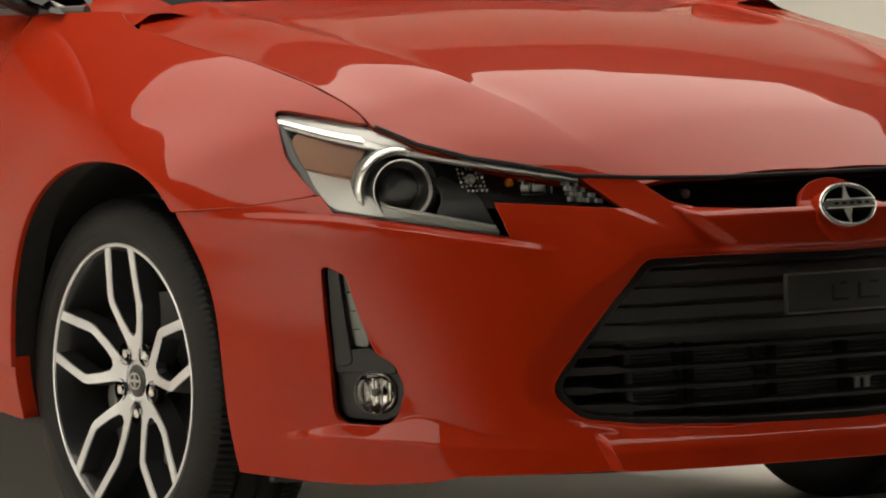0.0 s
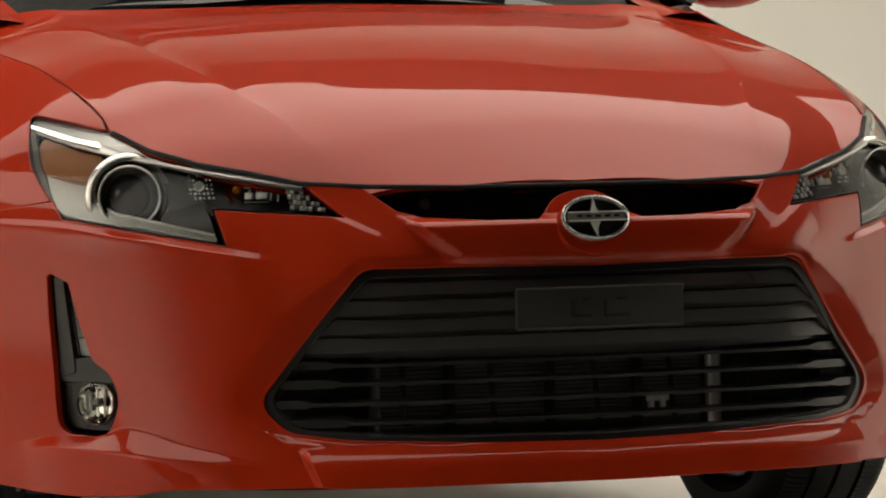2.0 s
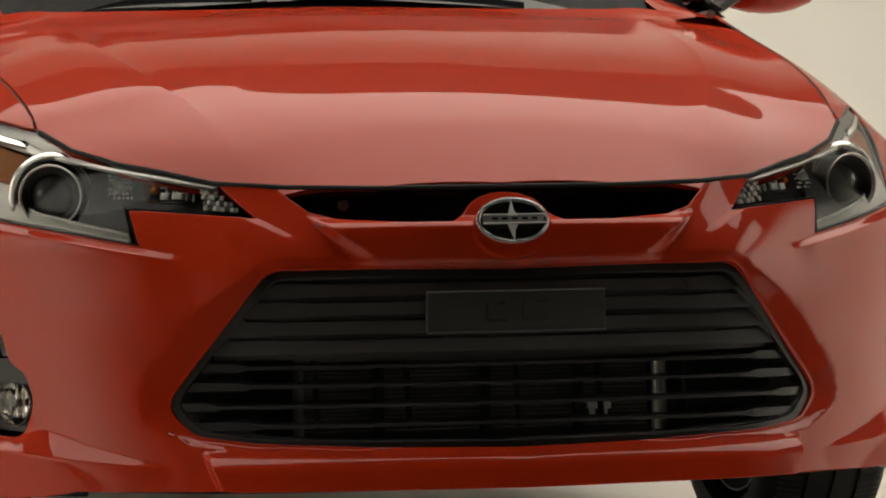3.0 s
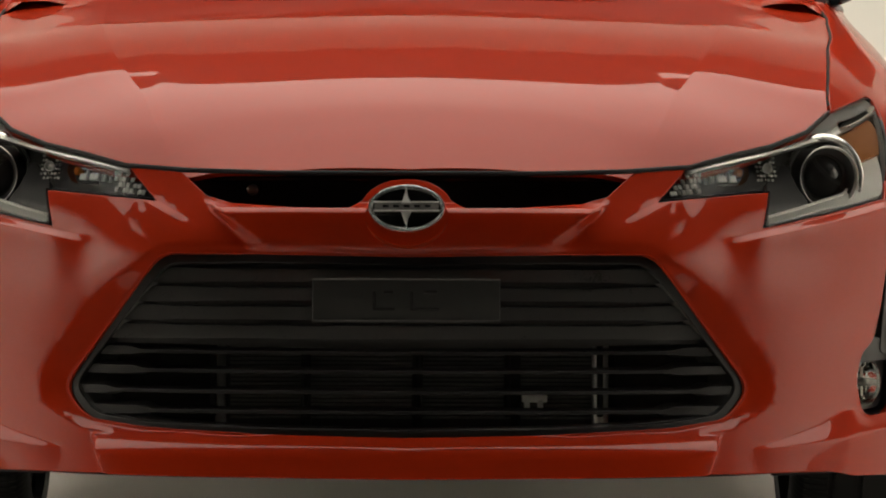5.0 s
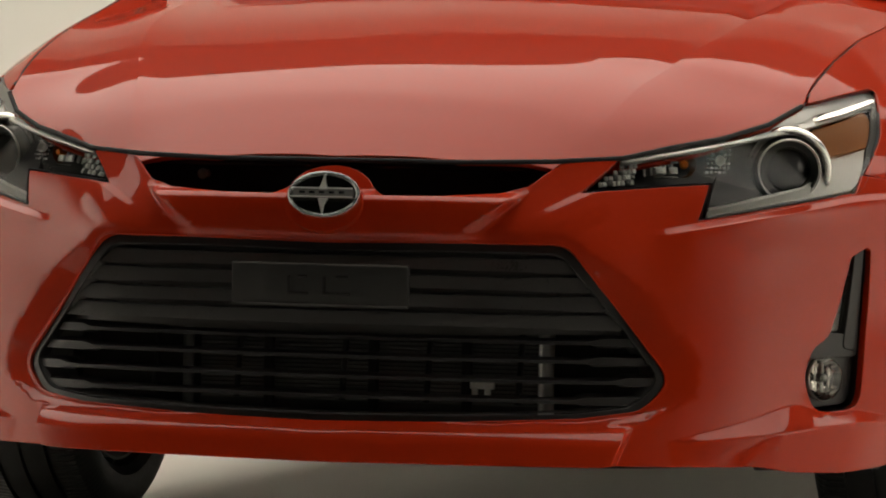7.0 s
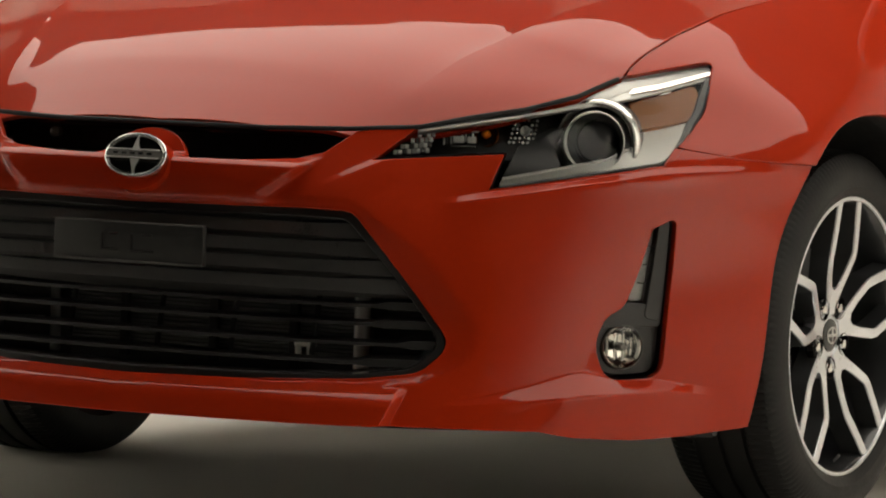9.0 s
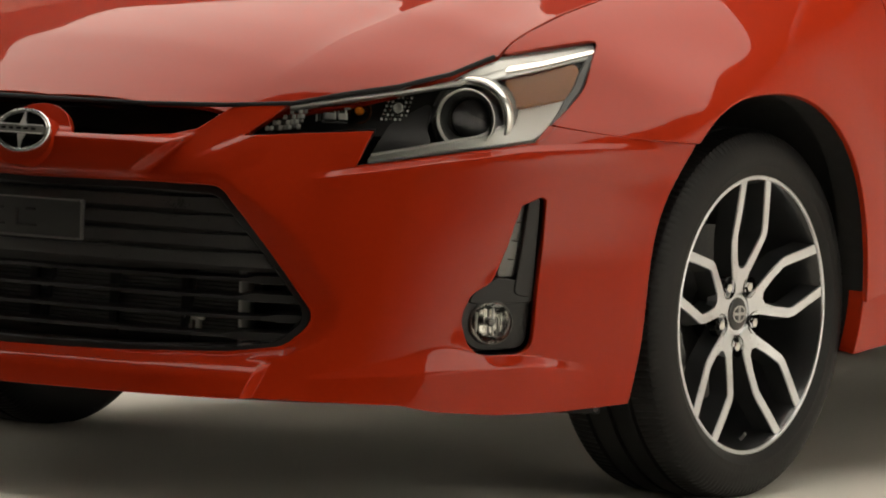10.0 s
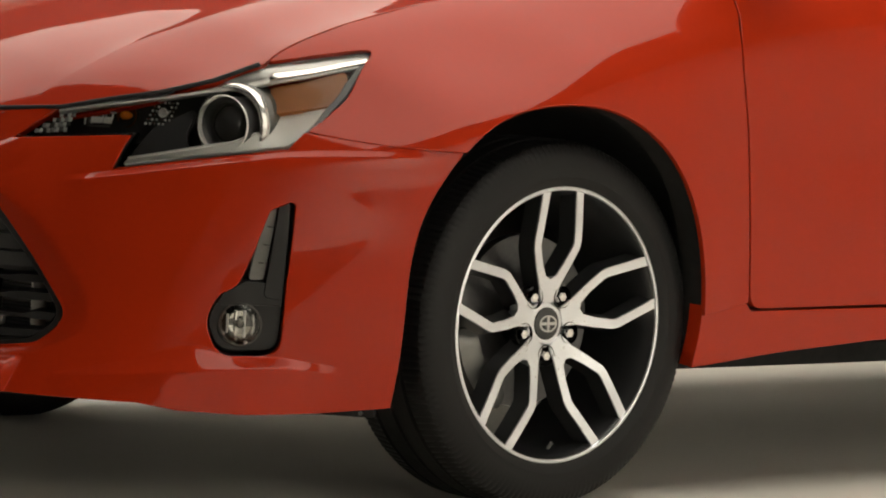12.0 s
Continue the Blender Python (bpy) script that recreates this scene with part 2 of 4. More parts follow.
def both(points):
    """An outline that is alike on both sides, from its half with x >= 0."""
    return list(points) + [(-p[0], *p[1:]) for p in reversed(points) if p[0] > 1e-9]


def flipped(points, side):
    return [(side * p[0], *p[1:]) for p in points]


def wall_strip(name, outline, surf, deep0, deep1, material, parent, step=0.015, label=""):
    """The side wall of a recess: from deep0 to deep1 under the skin, along an outline."""
    bm = bmesh.new()
    pts = evenly(outline, step)
    rows = []
    for p in pts:
        n = out_of(p[0])
        q = surf(p[0], p[1])
        rows.append((bm.verts.new(q - n * deep0), bm.verts.new(q - n * deep1)))
    for i in range(len(rows)):
        a, b = rows[i - 1], rows[i]
        bm.faces.new((a[0], b[0], b[1], a[1]))
    return part(name, bm, material, parent, label, angle=50)


def join(*parts):
    """Several bmeshes as one."""
    out = bmesh.new()
    for b in parts:
        m = bpy.data.meshes.new("tmp")
        b.to_mesh(m)
        b.free()
        out.from_mesh(m)
        bpy.data.meshes.remove(m)
    return out


def tube(points, radius, sides=10, flat=1.0):
    """A bent bar along points."""
    bm, rings = bmesh.new(), []
    pts = [Vector(p) for p in points]
    for i, p in enumerate(pts):
        d = (pts[min(i + 1, len(pts) - 1)] - pts[max(i - 1, 0)]).normalized()
        q = d.to_track_quat("Z", "Y")
        rings.append([bm.verts.new(p + q @ Vector((radius * math.cos(2 * math.pi * k / sides), flat * radius * math.sin(2 * math.pi * k / sides), 0))) for k in range(sides)])
    for a, b in zip(rings, rings[1:]):
        for k in range(sides):
            bm.faces.new((a[k], a[(k + 1) % sides], b[(k + 1) % sides], b[k]))
    bm.faces.new(rings[0][::-1])
    bm.faces.new(rings[-1])
    bmesh.ops.recalc_face_normals(bm, faces=bm.faces)
    return bm


def plate_of(outline, thick, bevel=0.0):
    """A flat plate in the x-z plane, its front at y = 0 and its back at y = thick."""
    bm = bmesh.new()
    f = bm.faces.new([bm.verts.new((p[0], 0, p[1])) for p in outline])
    if bevel:
        inner = bmesh.ops.inset_individual(bm, faces=[f], thickness=bevel)
        for v in f.verts:
            v.co.y -= bevel
    bm.normal_update()
    rim = [e for e in bm.edges if len(e.link_faces) == 1]
    ex = bmesh.ops.extrude_edge_only(bm, edges=rim)
    for v in [g for g in ex["geom"] if isinstance(g, bmesh.types.BMVert)]:
        v.co.y += thick
    bmesh.ops.recalc_face_normals(bm, faces=bm.faces)
    return bm


def moved(bm, m):
    bmesh.ops.transform(bm, matrix=m, verts=bm.verts)
    return bm


# ---- the car's shape: plan lines at several heights, x and y from the middle of the nose back along the side ----
RIBS = {
    0.17: (0, -.955, .2, -.945, .38, -.92, .52, -.86, .63, -.76, .73, -.62, .81, -.46, .86, -.32, .87, -.2, .88, 0, .865, .3, .855, .75, .85, 1.3, .85, 2.2),
    0.26: (0, -.95, .2, -.94, .38, -.91, .52, -.845, .64, -.75, .745, -.61, .83, -.46, .88, -.32, .892, -.2, .897, 0, .885, .3, .872, .75, .87, 1.3, .87, 2.2),
    0.40: (0, -.92, .2, -.91, .38, -.88, .52, -.82, .645, -.73, .755, -.60, .84, -.46, .893, -.32, .903, -.2, .906, 0, .893, .3, .882, .75, .88, 1.3, .89, 2.2),
    0.53: (0, -.905, .2, -.9, .38, -.88, .52, -.785, .64, -.69, .755, -.577, .848, -.438, .9, -.31, .91, -.2, .912, 0, .898, .3, .889, .75, .888, 1.3, .9, 2.2),
    0.61: (0, -.885, .2, -.875, .38, -.83, .52, -.755, .64, -.67, .75, -.56, .845, -.43, .902, -.30, .912, -.2, .912, 0, .9, .3, .892, .75, .891, 1.3, .902, 2.2),
    0.68: (0, -.845, .2, -.83, .38, -.785, .52, -.71, .63, -.625, .73, -.52, .815, -.40, .875, -.29, .9, -.18, .905, 0, .898, .3, .893, .75, .893, 1.3, .9, 2.2),
    0.77: (0, -.775, .2, -.76, .38, -.71, .52, -.635, .61, -.565, .68, -.49, .735, -.41, .785, -.30, .83, -.15, .868, 0, .882, .3, .888, .75, .89, 1.3, .89, 2.2),
    0.85: (0, -.66, .2, -.645, .38, -.59, .52, -.47, .6, -.34, .645, -.31, .68, -.27, .715, -.2, .755, -.1, .80, .05, .842, .32, .866, .75, .875, 1.3, .87, 2.2),
    0.92: (0, -.54, .2, -.52, .38, -.44, .48, -.30, .54, -.20, .58, -.15, .61, -.11, .64, -.05, .675, .03, .735, .16, .78, .38, .825, .78, .845, 1.3, .83, 2.2),
}
# the bumper's own lines where it stands out below the headlights
BUMPER_RIBS = dict(RIBS)
BUMPER_RIBS[0.53] = (0, -.905, .2, -.9, .38, -.88, .52, -.82, .65, -.725, .76, -.60, .85, -.45, .9, -.31) + RIBS[0.53][16:]
BUMPER_RIBS[0.61] = (0, -.885, .2, -.875, .38, -.830, .52, -.785, .646, -.704, .757, -.583, .848, -.438, .902, -.30) + RIBS[0.61][16:]
KNOTS = (-.2, 0, .2, .385, .535, .68, .845, 1.015, 1.16, 1.28, 1.48, 1.78, 2.23, 2.78, 3.68, 4.43, 4.95)
HEIGHTS = tuple(sorted(RIBS))


def spline_slopes(ks):
    """The matrix that gives a natural cubic spline's slopes at its knots."""
    n = len(ks)
    a, b = np.zeros((n, n)), np.zeros((n, n))
    for i in range(n):
        if i:
            w = ks[i] - ks[i - 1]
            a[i, i - 1] += 1 / w
            a[i, i] += 2 / w
            b[i, i] += 3 / w ** 2
            b[i, i - 1] -= 3 / w ** 2
        if i < n - 1:
            w = ks[i + 1] - ks[i]
            a[i, i + 1] += 1 / w
            a[i, i] += 2 / w
            b[i, i + 1] += 3 / w ** 2
            b[i, i] -= 3 / w ** 2
    return np.linalg.solve(a, b)


Z_SLOPES, S_SLOPES = spline_slopes(HEIGHTS), spline_slopes(KNOTS)


def plan_table(ribs):
    rows = [ribs[k] for k in HEIGHTS]
    return np.array([[(-r[2], r[3])] + list(zip(r[0::2], r[1::2])) + [(r[-2] * .985, 2.95), (r[-2] * .84, 3.42)] for r in rows]).transpose(1, 0, 2)


PLAN, PLAN_LOW = plan_table(RIBS), plan_table(BUMPER_RIBS)
PLAN_T, PLAN_LOW_T = np.einsum('ij,jkl->ikl', S_SLOPES, PLAN), np.einsum('ij,jkl->ikl', S_SLOPES, PLAN_LOW)


def blend(ks, rows, slopes, x):
    """Rows of values carried smoothly along the knots."""
    n = len(ks)
    i = 0
    while i < n - 2 and x > ks[i + 1]:
        i += 1
    h = ks[i + 1] - ks[i]
    u = (x - ks[i]) / h
    if u < 0:
        return rows[0] + slopes[0] * (x - ks[0])
    if u > 1:
        return rows[-1] + slopes[-1] * (x - ks[-1])
    return (2 * u ** 3 - 3 * u * u + 1) * rows[i] + (u ** 3 - 2 * u * u + u) * h * slopes[i] + (3 * u * u - 2 * u ** 3) * rows[i + 1] + (u ** 3 - u * u) * h * slopes[i + 1]


def skin(s, z):
    """The body's smooth outer skin at s metres along the plan line and height z."""
    ring = blend(KNOTS, PLAN, PLAN_T, abs(s))
    x, y = blend(HEIGHTS, ring, Z_SLOPES @ ring, z)
    return Vector((math.copysign(1, s) * x, y, z))


def shell(s, z):
    """The bumper's smooth skin."""
    ring = blend(KNOTS, PLAN_LOW, PLAN_LOW_T, abs(s))
    x, y = blend(HEIGHTS, ring, Z_SLOPES @ ring, z)
    return Vector((math.copysign(1, s) * x, y, z))


def out_of(s):
    """The level direction out of the body at s."""
    d = (skin(abs(s) + .02, .45) - skin(abs(s) - .02, .45))
    n = Vector((-d.y, d.x, 0)).normalized() * -1
    return Vector((math.copysign(n.x, s) if abs(s) > 1e-6 else 0, n.y, 0)).normalized()


def along(y, z, low=0.9, high=4.9):
    """Where along the plan line the skin at height z reaches y."""
    for _ in range(30):
        mid = (low + high) / 2
        if skin(mid, z).y < y:
            low = mid
        else:
            high = mid
    return mid


# outlines on the skin, as distance along the plan line, height and corner radius
LAMP = [(.394, .608, .004), (.444, .659, .006), (.52, .676, .06), (.60, .690, .06), (.70, .714, .08), (.81, .749, .03), (.92, .759, .05), (1.112, .7765, .020),
        (.995, .717, .05), (.925, .674, .06), (.879, .607, .06), (.79, .599, .05), (.71, .587, .05), (.580, .566, .003), (.591, .623, .004)]
GRILLE = [(0, .522), (.30, .527), (.386, .527, .045), (.558, .316, .042), (.513, .270, .05), (.42, .258, .1), (.24, .250, .2), (0, .246)]
FOG = [(.857, .509, .010), (.892, .525, .010), (.901, .519, .006), (.905, .44, .1), (.903, .36, .1), (.905, .268, .028), (.800, .264, .050), (.773, .325, .06), (.788, .366, .03), (.819, .385, .03), (.839, .44, .05)]
GRILLE_EDGE = rounded(both(GRILLE))
FOG_EDGE = rounded(FOG)


def edge_table(loop):
    a = np.array([(p[0], p[1]) for p in evenly(loop, 0.03)])
    return a, np.roll(a, -1, 0) - a


GRILLE_T, FOG_T = edge_table(GRILLE_EDGE), edge_table(FOG_EDGE)


def away(table, s, z):
    """Distance from an outline."""
    a, d = table
    w = np.array((s, z)) - a
    u = np.clip((w * d).sum(1) / (d * d).sum(1), 0, 1)
    e = w - d * u[:, None]
    return math.sqrt((e * e).sum(1).min())


def beside(p, a, b):
    """How far p lies along a-b (0 to 1) and below it."""
    dx, dz = b[0] - a[0], b[1] - a[1]
    n = math.hypot(dx, dz)
    u = ((p[0] - a[0]) * dx + (p[1] - a[1]) * dz) / (n * n)
    return u, ((p[0] - a[0]) * dz - (p[1] - a[1]) * dx) / n


WING_S = (.54, .60, .68, .76, .82, .90, .96, 1.05)
WING_TOP = (.224, .237, .257, .280, .268, .266, .258, .245)
WING_LOW = (.222, .226, .232, .239, .2445, .249, .244, .232)


def relief(s, z):
    """How far the bumper's folds stand out of its smooth skin."""
    a = abs(s)
    d = 0.0
    # chin below the grille
    end = .462 + (z - .19) * .42
    if z < .27:
        u = min(1, max(0, (.2495 - z) / .034))
        d += .029 * (1 - (1 - u) ** 2) * ramp(end + .012, end - .004, a)
    # shelf from the chin out under the fog lamp
    if z < .30 and a > .52:
        top, low = curve_through(WING_S, WING_TOP, a), curve_through(WING_S, WING_LOW, a)
        d += .027 * min(1, max(0, (a - .55) / .18)) * ramp(top, low, z) * ease(1.03, .86, a)
    # beak under the slot
    if z > .48:
        end, soft = .268 + (max(z, .54) - .565) * 1.0, ease(.600, .520, z)
        d += (.026 * ramp(.604, .590, z) - .016 * ease(.600, .500, z)) * ease(end + .012, end - .010 - .03 * soft, a)
    # fold that carries on the lower edge of the headlight's tip
    if .5 < z < .66 and .26 < a < .46:
        u, below = beside((a, z), (.40, .6095), (.318, .566))
        if u > -.25:
            d += .007 * ramp(-.001, .008, -below) * min(1, max(0, 1 - u)) * ramp(.06, .03, abs(below))
    # chamfers round the grille and the fog lamp's pocket
    if .20 < z < .58 and a < .62:
        wide = .013 + .030 * ease(.535, .455, z) * ease(.255, .30, z)
        d -= (.005 + .008 * ease(.535, .455, z)) * ramp(wide, .002, away(GRILLE_T, a, z))
    return d


# the ledge on which the bumper steps back to the headlight: its front and back edges
LEDGE_S = (.28, .34, .40, .47, .512, .574, .71, .79, .868, 1.0, 1.2)
LEDGE_LOW = (.550, .550, .550, .547, .541, .5500, .5725, .5845, .5955, .6015, .6005)
LEDGE_TOP = (.560, .560, .560, .557, .551, .5600, .582, .594, .605, .611, .610)


def face(s, z):
    """The bumper with its ledge and folds."""
    a = abs(s)
    p = shell(s, z)
    w = 0
    if z > .29:
        low = curve_through(LEDGE_S, LEDGE_LOW, a)
        sharp = .38 * ease(.49, .58, a)
        w = (1 - sharp) * ease(low - .24, low + .01, z) + sharp * ramp(low, curve_through(LEDGE_S, LEDGE_TOP, a), z)
    if w > 0:
        p = p.lerp(skin(s, z), w)
    return p + out_of(s) * relief(s, z)


ARCH_Y, ARCH_Z, ARCH_R, ARCH_W = -0.032, 0.33, 0.367, 0.342


def arch(z, front=True):
    """Where the squarish wheel opening ends at height z."""
    k, n = max(0, z - ARCH_Z) / ARCH_R, 2.45 if front else 2.12
    d = ARCH_W * max(0, 1 - k ** n) ** (1 / n)
    return ARCH_Y - d if front else ARCH_Y + d - .012 * ease(.33, .2, z)


def arch_point(a):
    """A point on the wheel opening at the angle a."""
    c, k = math.cos(a), math.sin(a)
    n = 2.45 if c < 0 else 2.12
    r = (abs(c / ARCH_W) ** n + abs(k / ARCH_R) ** n) ** (-1 / n)
    return ARCH_Y + r * c, ARCH_Z + r * k


def flared(s, z):
    """The fenders and quarters, with a lip round the wheel openings."""
    p = skin(s, z)
    best = 9.0
    for y0 in (ARCH_Y, 2.96):
        dy, dz = p.y - y0, max(0, p.z - ARCH_Z)
        n = 2.45 if dy < 0 else 2.12
        best = min(best, max(0, (abs(dy / ARCH_W) ** n + (dz / ARCH_R) ** n) ** (1 / n) - 1) * ARCH_W)
    return p + out_of(s) * (.007 * ease(.13, .0, best))


# ---- the car ----
car = thing("car", "glossy red two-door coupe with two-tone alloy wheels on white floor", "car")

# bumper
bottom = [(0, .187), (.30, .189), (.46, .190, .02), (.70, .187, .03), (.76, .177, .03), (.86, .172, .1), (.98, .174, .1)]
front_edge = [(along(arch(z), z), z) for z in np.linspace(.184, .611, 22)]
half = bottom + front_edge + [(1.04, .618), (.96, .627), (.885, .636)] + [(k, curve_through(LEDGE_S, LEDGE_TOP, k) + .0025) for k in np.linspace(.868, .574, 16)] + [(.586, .619), (.390, .604), (.440, .657),
                              (.354, .648, .01), (.312, .612, .02), (.271, .602, .03), (.167, .596, .03), (.088, .5955, .02)] + [(.068 * math.cos(radians(k)), .5965 + .0425 * math.sin(radians(k))) for k in (14, 24, 36, 48, 60, 70, 80)] + [(0, .639)]
creases = []


def ring_off(outline, grow, centre):
    """An outline grown outwards."""
    ring = evenly(outline, .02)
    n, out = len(ring), []
    for i, p in enumerate(ring):
        d = ring[(i + 1) % n] - ring[i - 1]
        o = Vector((d.y, -d.x)).normalized()
        out.append(p + (o if o.dot(p - Vector(centre)) > 0 else -o) * grow)
    return out + out[:1]


def steps(line_a, line_b):
    """Four lines that carry a ramp from one line to another with soft ends."""
    return [[(a[0] * (1 - u) + b[0] * u, a[1] * (1 - u) + b[1] * u) for a, b in zip(line_a, line_b)] for u in (-.1, .1, .5, .9, 1.1)]


def fine(ss, zs, low, high):
    return [(k, curve_through(ss, zs, k)) for k in np.linspace(low, high, 160)]


WING_A, WING_B = fine(WING_S, WING_TOP, .54, 1.05), fine(WING_S, WING_LOW, .54, 1.05)
creases += steps([(-.48, .2485), (.48, .2485)], [(-.48, .217), (.48, .217)])
creases += steps([(-.30, .604), (.30, .604)], [(-.29, .588), (.29, .588)])
for side in (1, -1):
    sets = steps([(.474, .19), (.500, .252)], [(.458, .19), (.484, .252)])
    sets += steps(WING_A, WING_B)
    sets += steps([(.290, .575), (.363, .647)], [(.268, .575), (.341, .647)])
    sets += steps([(.40, .6105), (.318, .567)], [(.404, .602), (.322, .559)])
    sets += steps(fine(LEDGE_S, LEDGE_LOW, .30, 1.15), fine(LEDGE_S, LEDGE_TOP, .30, 1.15))
    creases += [flipped(line, side) for line in sets]
for grow in (.006, .013, .020, .027, .034, .040):
    creases.append(ring_off(GRILLE_EDGE, grow, (0, .385)))
bumper = panel("bumper", rounded(both(half)), face, PAINT, car, holes=[GRILLE_EDGE, FOG_EDGE, rounded(flipped(FOG, -1))], lip=.012, step=.015, lines=creases)

# fenders, doors, sills and quarters
gap_line = [(.818, .751), (.842, .769), (.878, .788), (.96, .817), (1.135, .856), (1.27, .880), (1.39, .907), (1.44, .917), (1.47, .932), (1.482, .949)]


def door_y(z):
    return curve_through((.3, .44, .6, .74, .82, .90, 1.0), (.43, .42, .40, .385, .395, .425, .46), z)


for side in (1, -1):
    arch_top = []
    for k in range(49):
        a = math.pi * (1 - k / 48)
        y, z = arch_point(a)
        if z >= .611 or y > 0:
            arch_top.append((along(y, z), z))
    bm, rows = bmesh.new(), []
    for k, z in [(along(arch(z), z), z) for z in np.linspace(.19, .61, 14)] + arch_top + [(along(arch(z, False), z), z) for z in np.linspace(.32, .24, 4)]:
        p = flared(side * k, z)
        rows.append((bm.verts.new(p - out_of(side * k) * .007), bm.verts.new(p - out_of(side * k) * .06)))
    for a, b in zip(rows, rows[1:]):
        bm.faces.new((a[0], b[0], b[1], a[1]))
    part("arch_liner_edge", bm, MATT_BLACK, car)
    rear = [(along(door_y(z), z), z) for z in np.linspace(.350, .95, 14)]
    out = arch_top + rear + gap_line[::-1] + [(.92, .763), (1.114, .7815, .022), (1.001, .717, .05), (.931, .674, .06), (.891, .639), (.96, .630), (1.04, .621)]
    panel("fender", rounded(flipped(out, side)), flared, PAINT, car, lip=.010, step=.018)
    sill = [(along(arch(z, False), z), z) for z in np.linspace(.237, .345, 5)] + [(along(door_y(.35), .345) - .004, .345), (along(door_y(.35), .345) + .01, .331, .01), (3.9, .331)] + [(3.9, .288), (2.6, .284), (2.25, .274), (2.0, .258)]
    panel("sill", rounded(flipped(sill, side)), skin, PAINT, car, lip=.03, step=.04)
    shut = [(along(door_y(z) + .007, z), z) for z in np.linspace(.40, .95, 12)]
    door_line = [(shut[0][0] + .004, .339, .05), (shut[0][0] + .35, .340), (3.05, .350, .05)] + [(3.10, .95)] + shut[::-1]
    door = panel("door", rounded(flipped(door_line, side)), skin, PAINT, car, lip=.02, step=.03)
    h = part("door_handle", box((.02, .20, .028), skin(side * 2.85, .80) + out_of(side * 2.85) * .015, .008), PAINT, door)
    back_arch = [(along(2.96 + ARCH_R * math.cos(math.pi * (1 - k / 32)), ARCH_Z + ARCH_R * math.sin(math.pi * (1 - k / 32)), 3, 4.94), ARCH_Z + ARCH_R * math.sin(math.pi * (1 - k / 32))) for k in range(33)]
    quarter = [(3.106, .352), (3.75, .350)] + back_arch + [(4.87, .25), (4.94, .25), (4.93, .90), (4.3, .95), (3.106, .95)]
    panel("quarter_panel", rounded(flipped(quarter, side)), flared, PAINT, car, lip=.02, step=.04)

# hood: a middle line, side lines that follow the fenders, and two long folds
MID_Y = (-.92, -.90, -.865, -.82, -.774, -.7, -.534, -.3, 0, .33)
MID_Z = (.612, .628, .652, .683, .713, .754, .815, .877, .928, .962)
EDGE = [skin(*p) for p in gap_line]
EDGE_Y = [-.95, -.774, -.66] + [p.y for p in EDGE]
EDGE_Z = [.38, .555, .66] + [p.z for p in EDGE]
EDGE_X = [.60, .65, .675] + [p.x for p in EDGE]


FOLD_Y = (-.90, -.77, -.69, -.60, -.53, -.45, -.27, -.02, .3)
FOLD_X = (.315, .368, .400, .424, .449, .473, .508, .527, .54)


nose = [(0, .655), (.2, .655), (.355, .659), (.446, .665), (.52, .681), (.60, .695), (.70, .718), (.80, .750)]
front = [skin(*p) for p in nose]
NOSE_X, NOSE_Y = [p.x for p in front], [p.y for p in front]


def hood_skin(x, y):
    xg, zg = curve_through(EDGE_Y, EDGE_X, y), curve_through(EDGE_Y, EDGE_Z, y)
    zc = curve_through(MID_Y, MID_Z, y)
    a = abs(x)
    z = zc - (zc - zg) * (a / xg) ** 2.2
    # raised middle that lifts to a ridge and falls away outside it, and a faint bulge along the centre
    d = a - curve_through(FOLD_Y, FOLD_X, y)
    if d < 0:
        rise = .0094 + .0028 * max(0, 1 + d / .045) ** 2
    else:
        rise = .0061 * (1 + math.cos(math.pi * min(1, d / .17)))
    z += rise * ease(-.90, -.60, y) + .006 * math.exp(-(x / .24) ** 2) * ease(-.78, -.38, y)
    # the lip curls down towards the lamps
    if .26 < a < .66:
        z -= .014 * max(0, 1 - (y - curve_through(NOSE_X, NOSE_Y, a)) / .090) ** 2 * ease(.27, .40, a) * ease(.66, .52, a)
    return Vector((x, y, z))


half = [(p.x, p.y) for p in front] + [(p.x - .0075, p.y) for p in EDGE[1:-2] if p.y < .14] + [(.703, .150, .02), (.682, .205, .03), (.5, .222), (.25, .235), (0, .24)]
hood_lines = [[(side * (curve_through(FOLD_Y, FOLD_X, y) + off), y) for y in np.linspace(-.80, .18, 60)] for side in (1, -1) for off in (.0008, -.0008, -.02, -.04, -.06, .04, .085, .13, .17)]
hood = panel("hood", rounded(both(half)), hood_skin, PAINT, car, lip=.008, step=.018, lines=hood_lines)
# black weather strip along the hood's front edge, over the slot and the lamps
line = [(0, .6495), (.2, .6495), (.34, .653), (.446, .660), (.52, .678), (.60, .6925), (.70, .716), (.795, .746)]
line = [skin(k, z) + out_of(k) * .0015 - Vector((0, 0, .001)) for k, z in ([(-p[0], p[1]) for p in reversed(line[1:])] + line)]
part("weather_strip", tube(line, .0040, 8), MATT_BLACK, car)

# black strip in the gap between hood and fenders
for side in (1, -1):
    line = [skin(side * k, z) + Vector((-side * .002, 0, -.0045)) for k, z in [(.83, .7605)] + gap_line[2:-1]]
    part("gap_seal", tube(line, .0045, 8), MATT_BLACK, car)

# slot above the badge: dark mouth with a rounded lower lip
part("slot_back", box((.70, .02, .07), (0, -.755, .618)), MATT_BLACK, car)
part("slot_floor", box((.52, .09, .006), (0, -.79, .594)), GLOSS_BLACK, car)
part("slot_bar", tube([shell(s, .640) - out_of(s) * .03 for s in np.linspace(-.36, .36, 15)], .006, 8), GLOSS_BLACK, car)
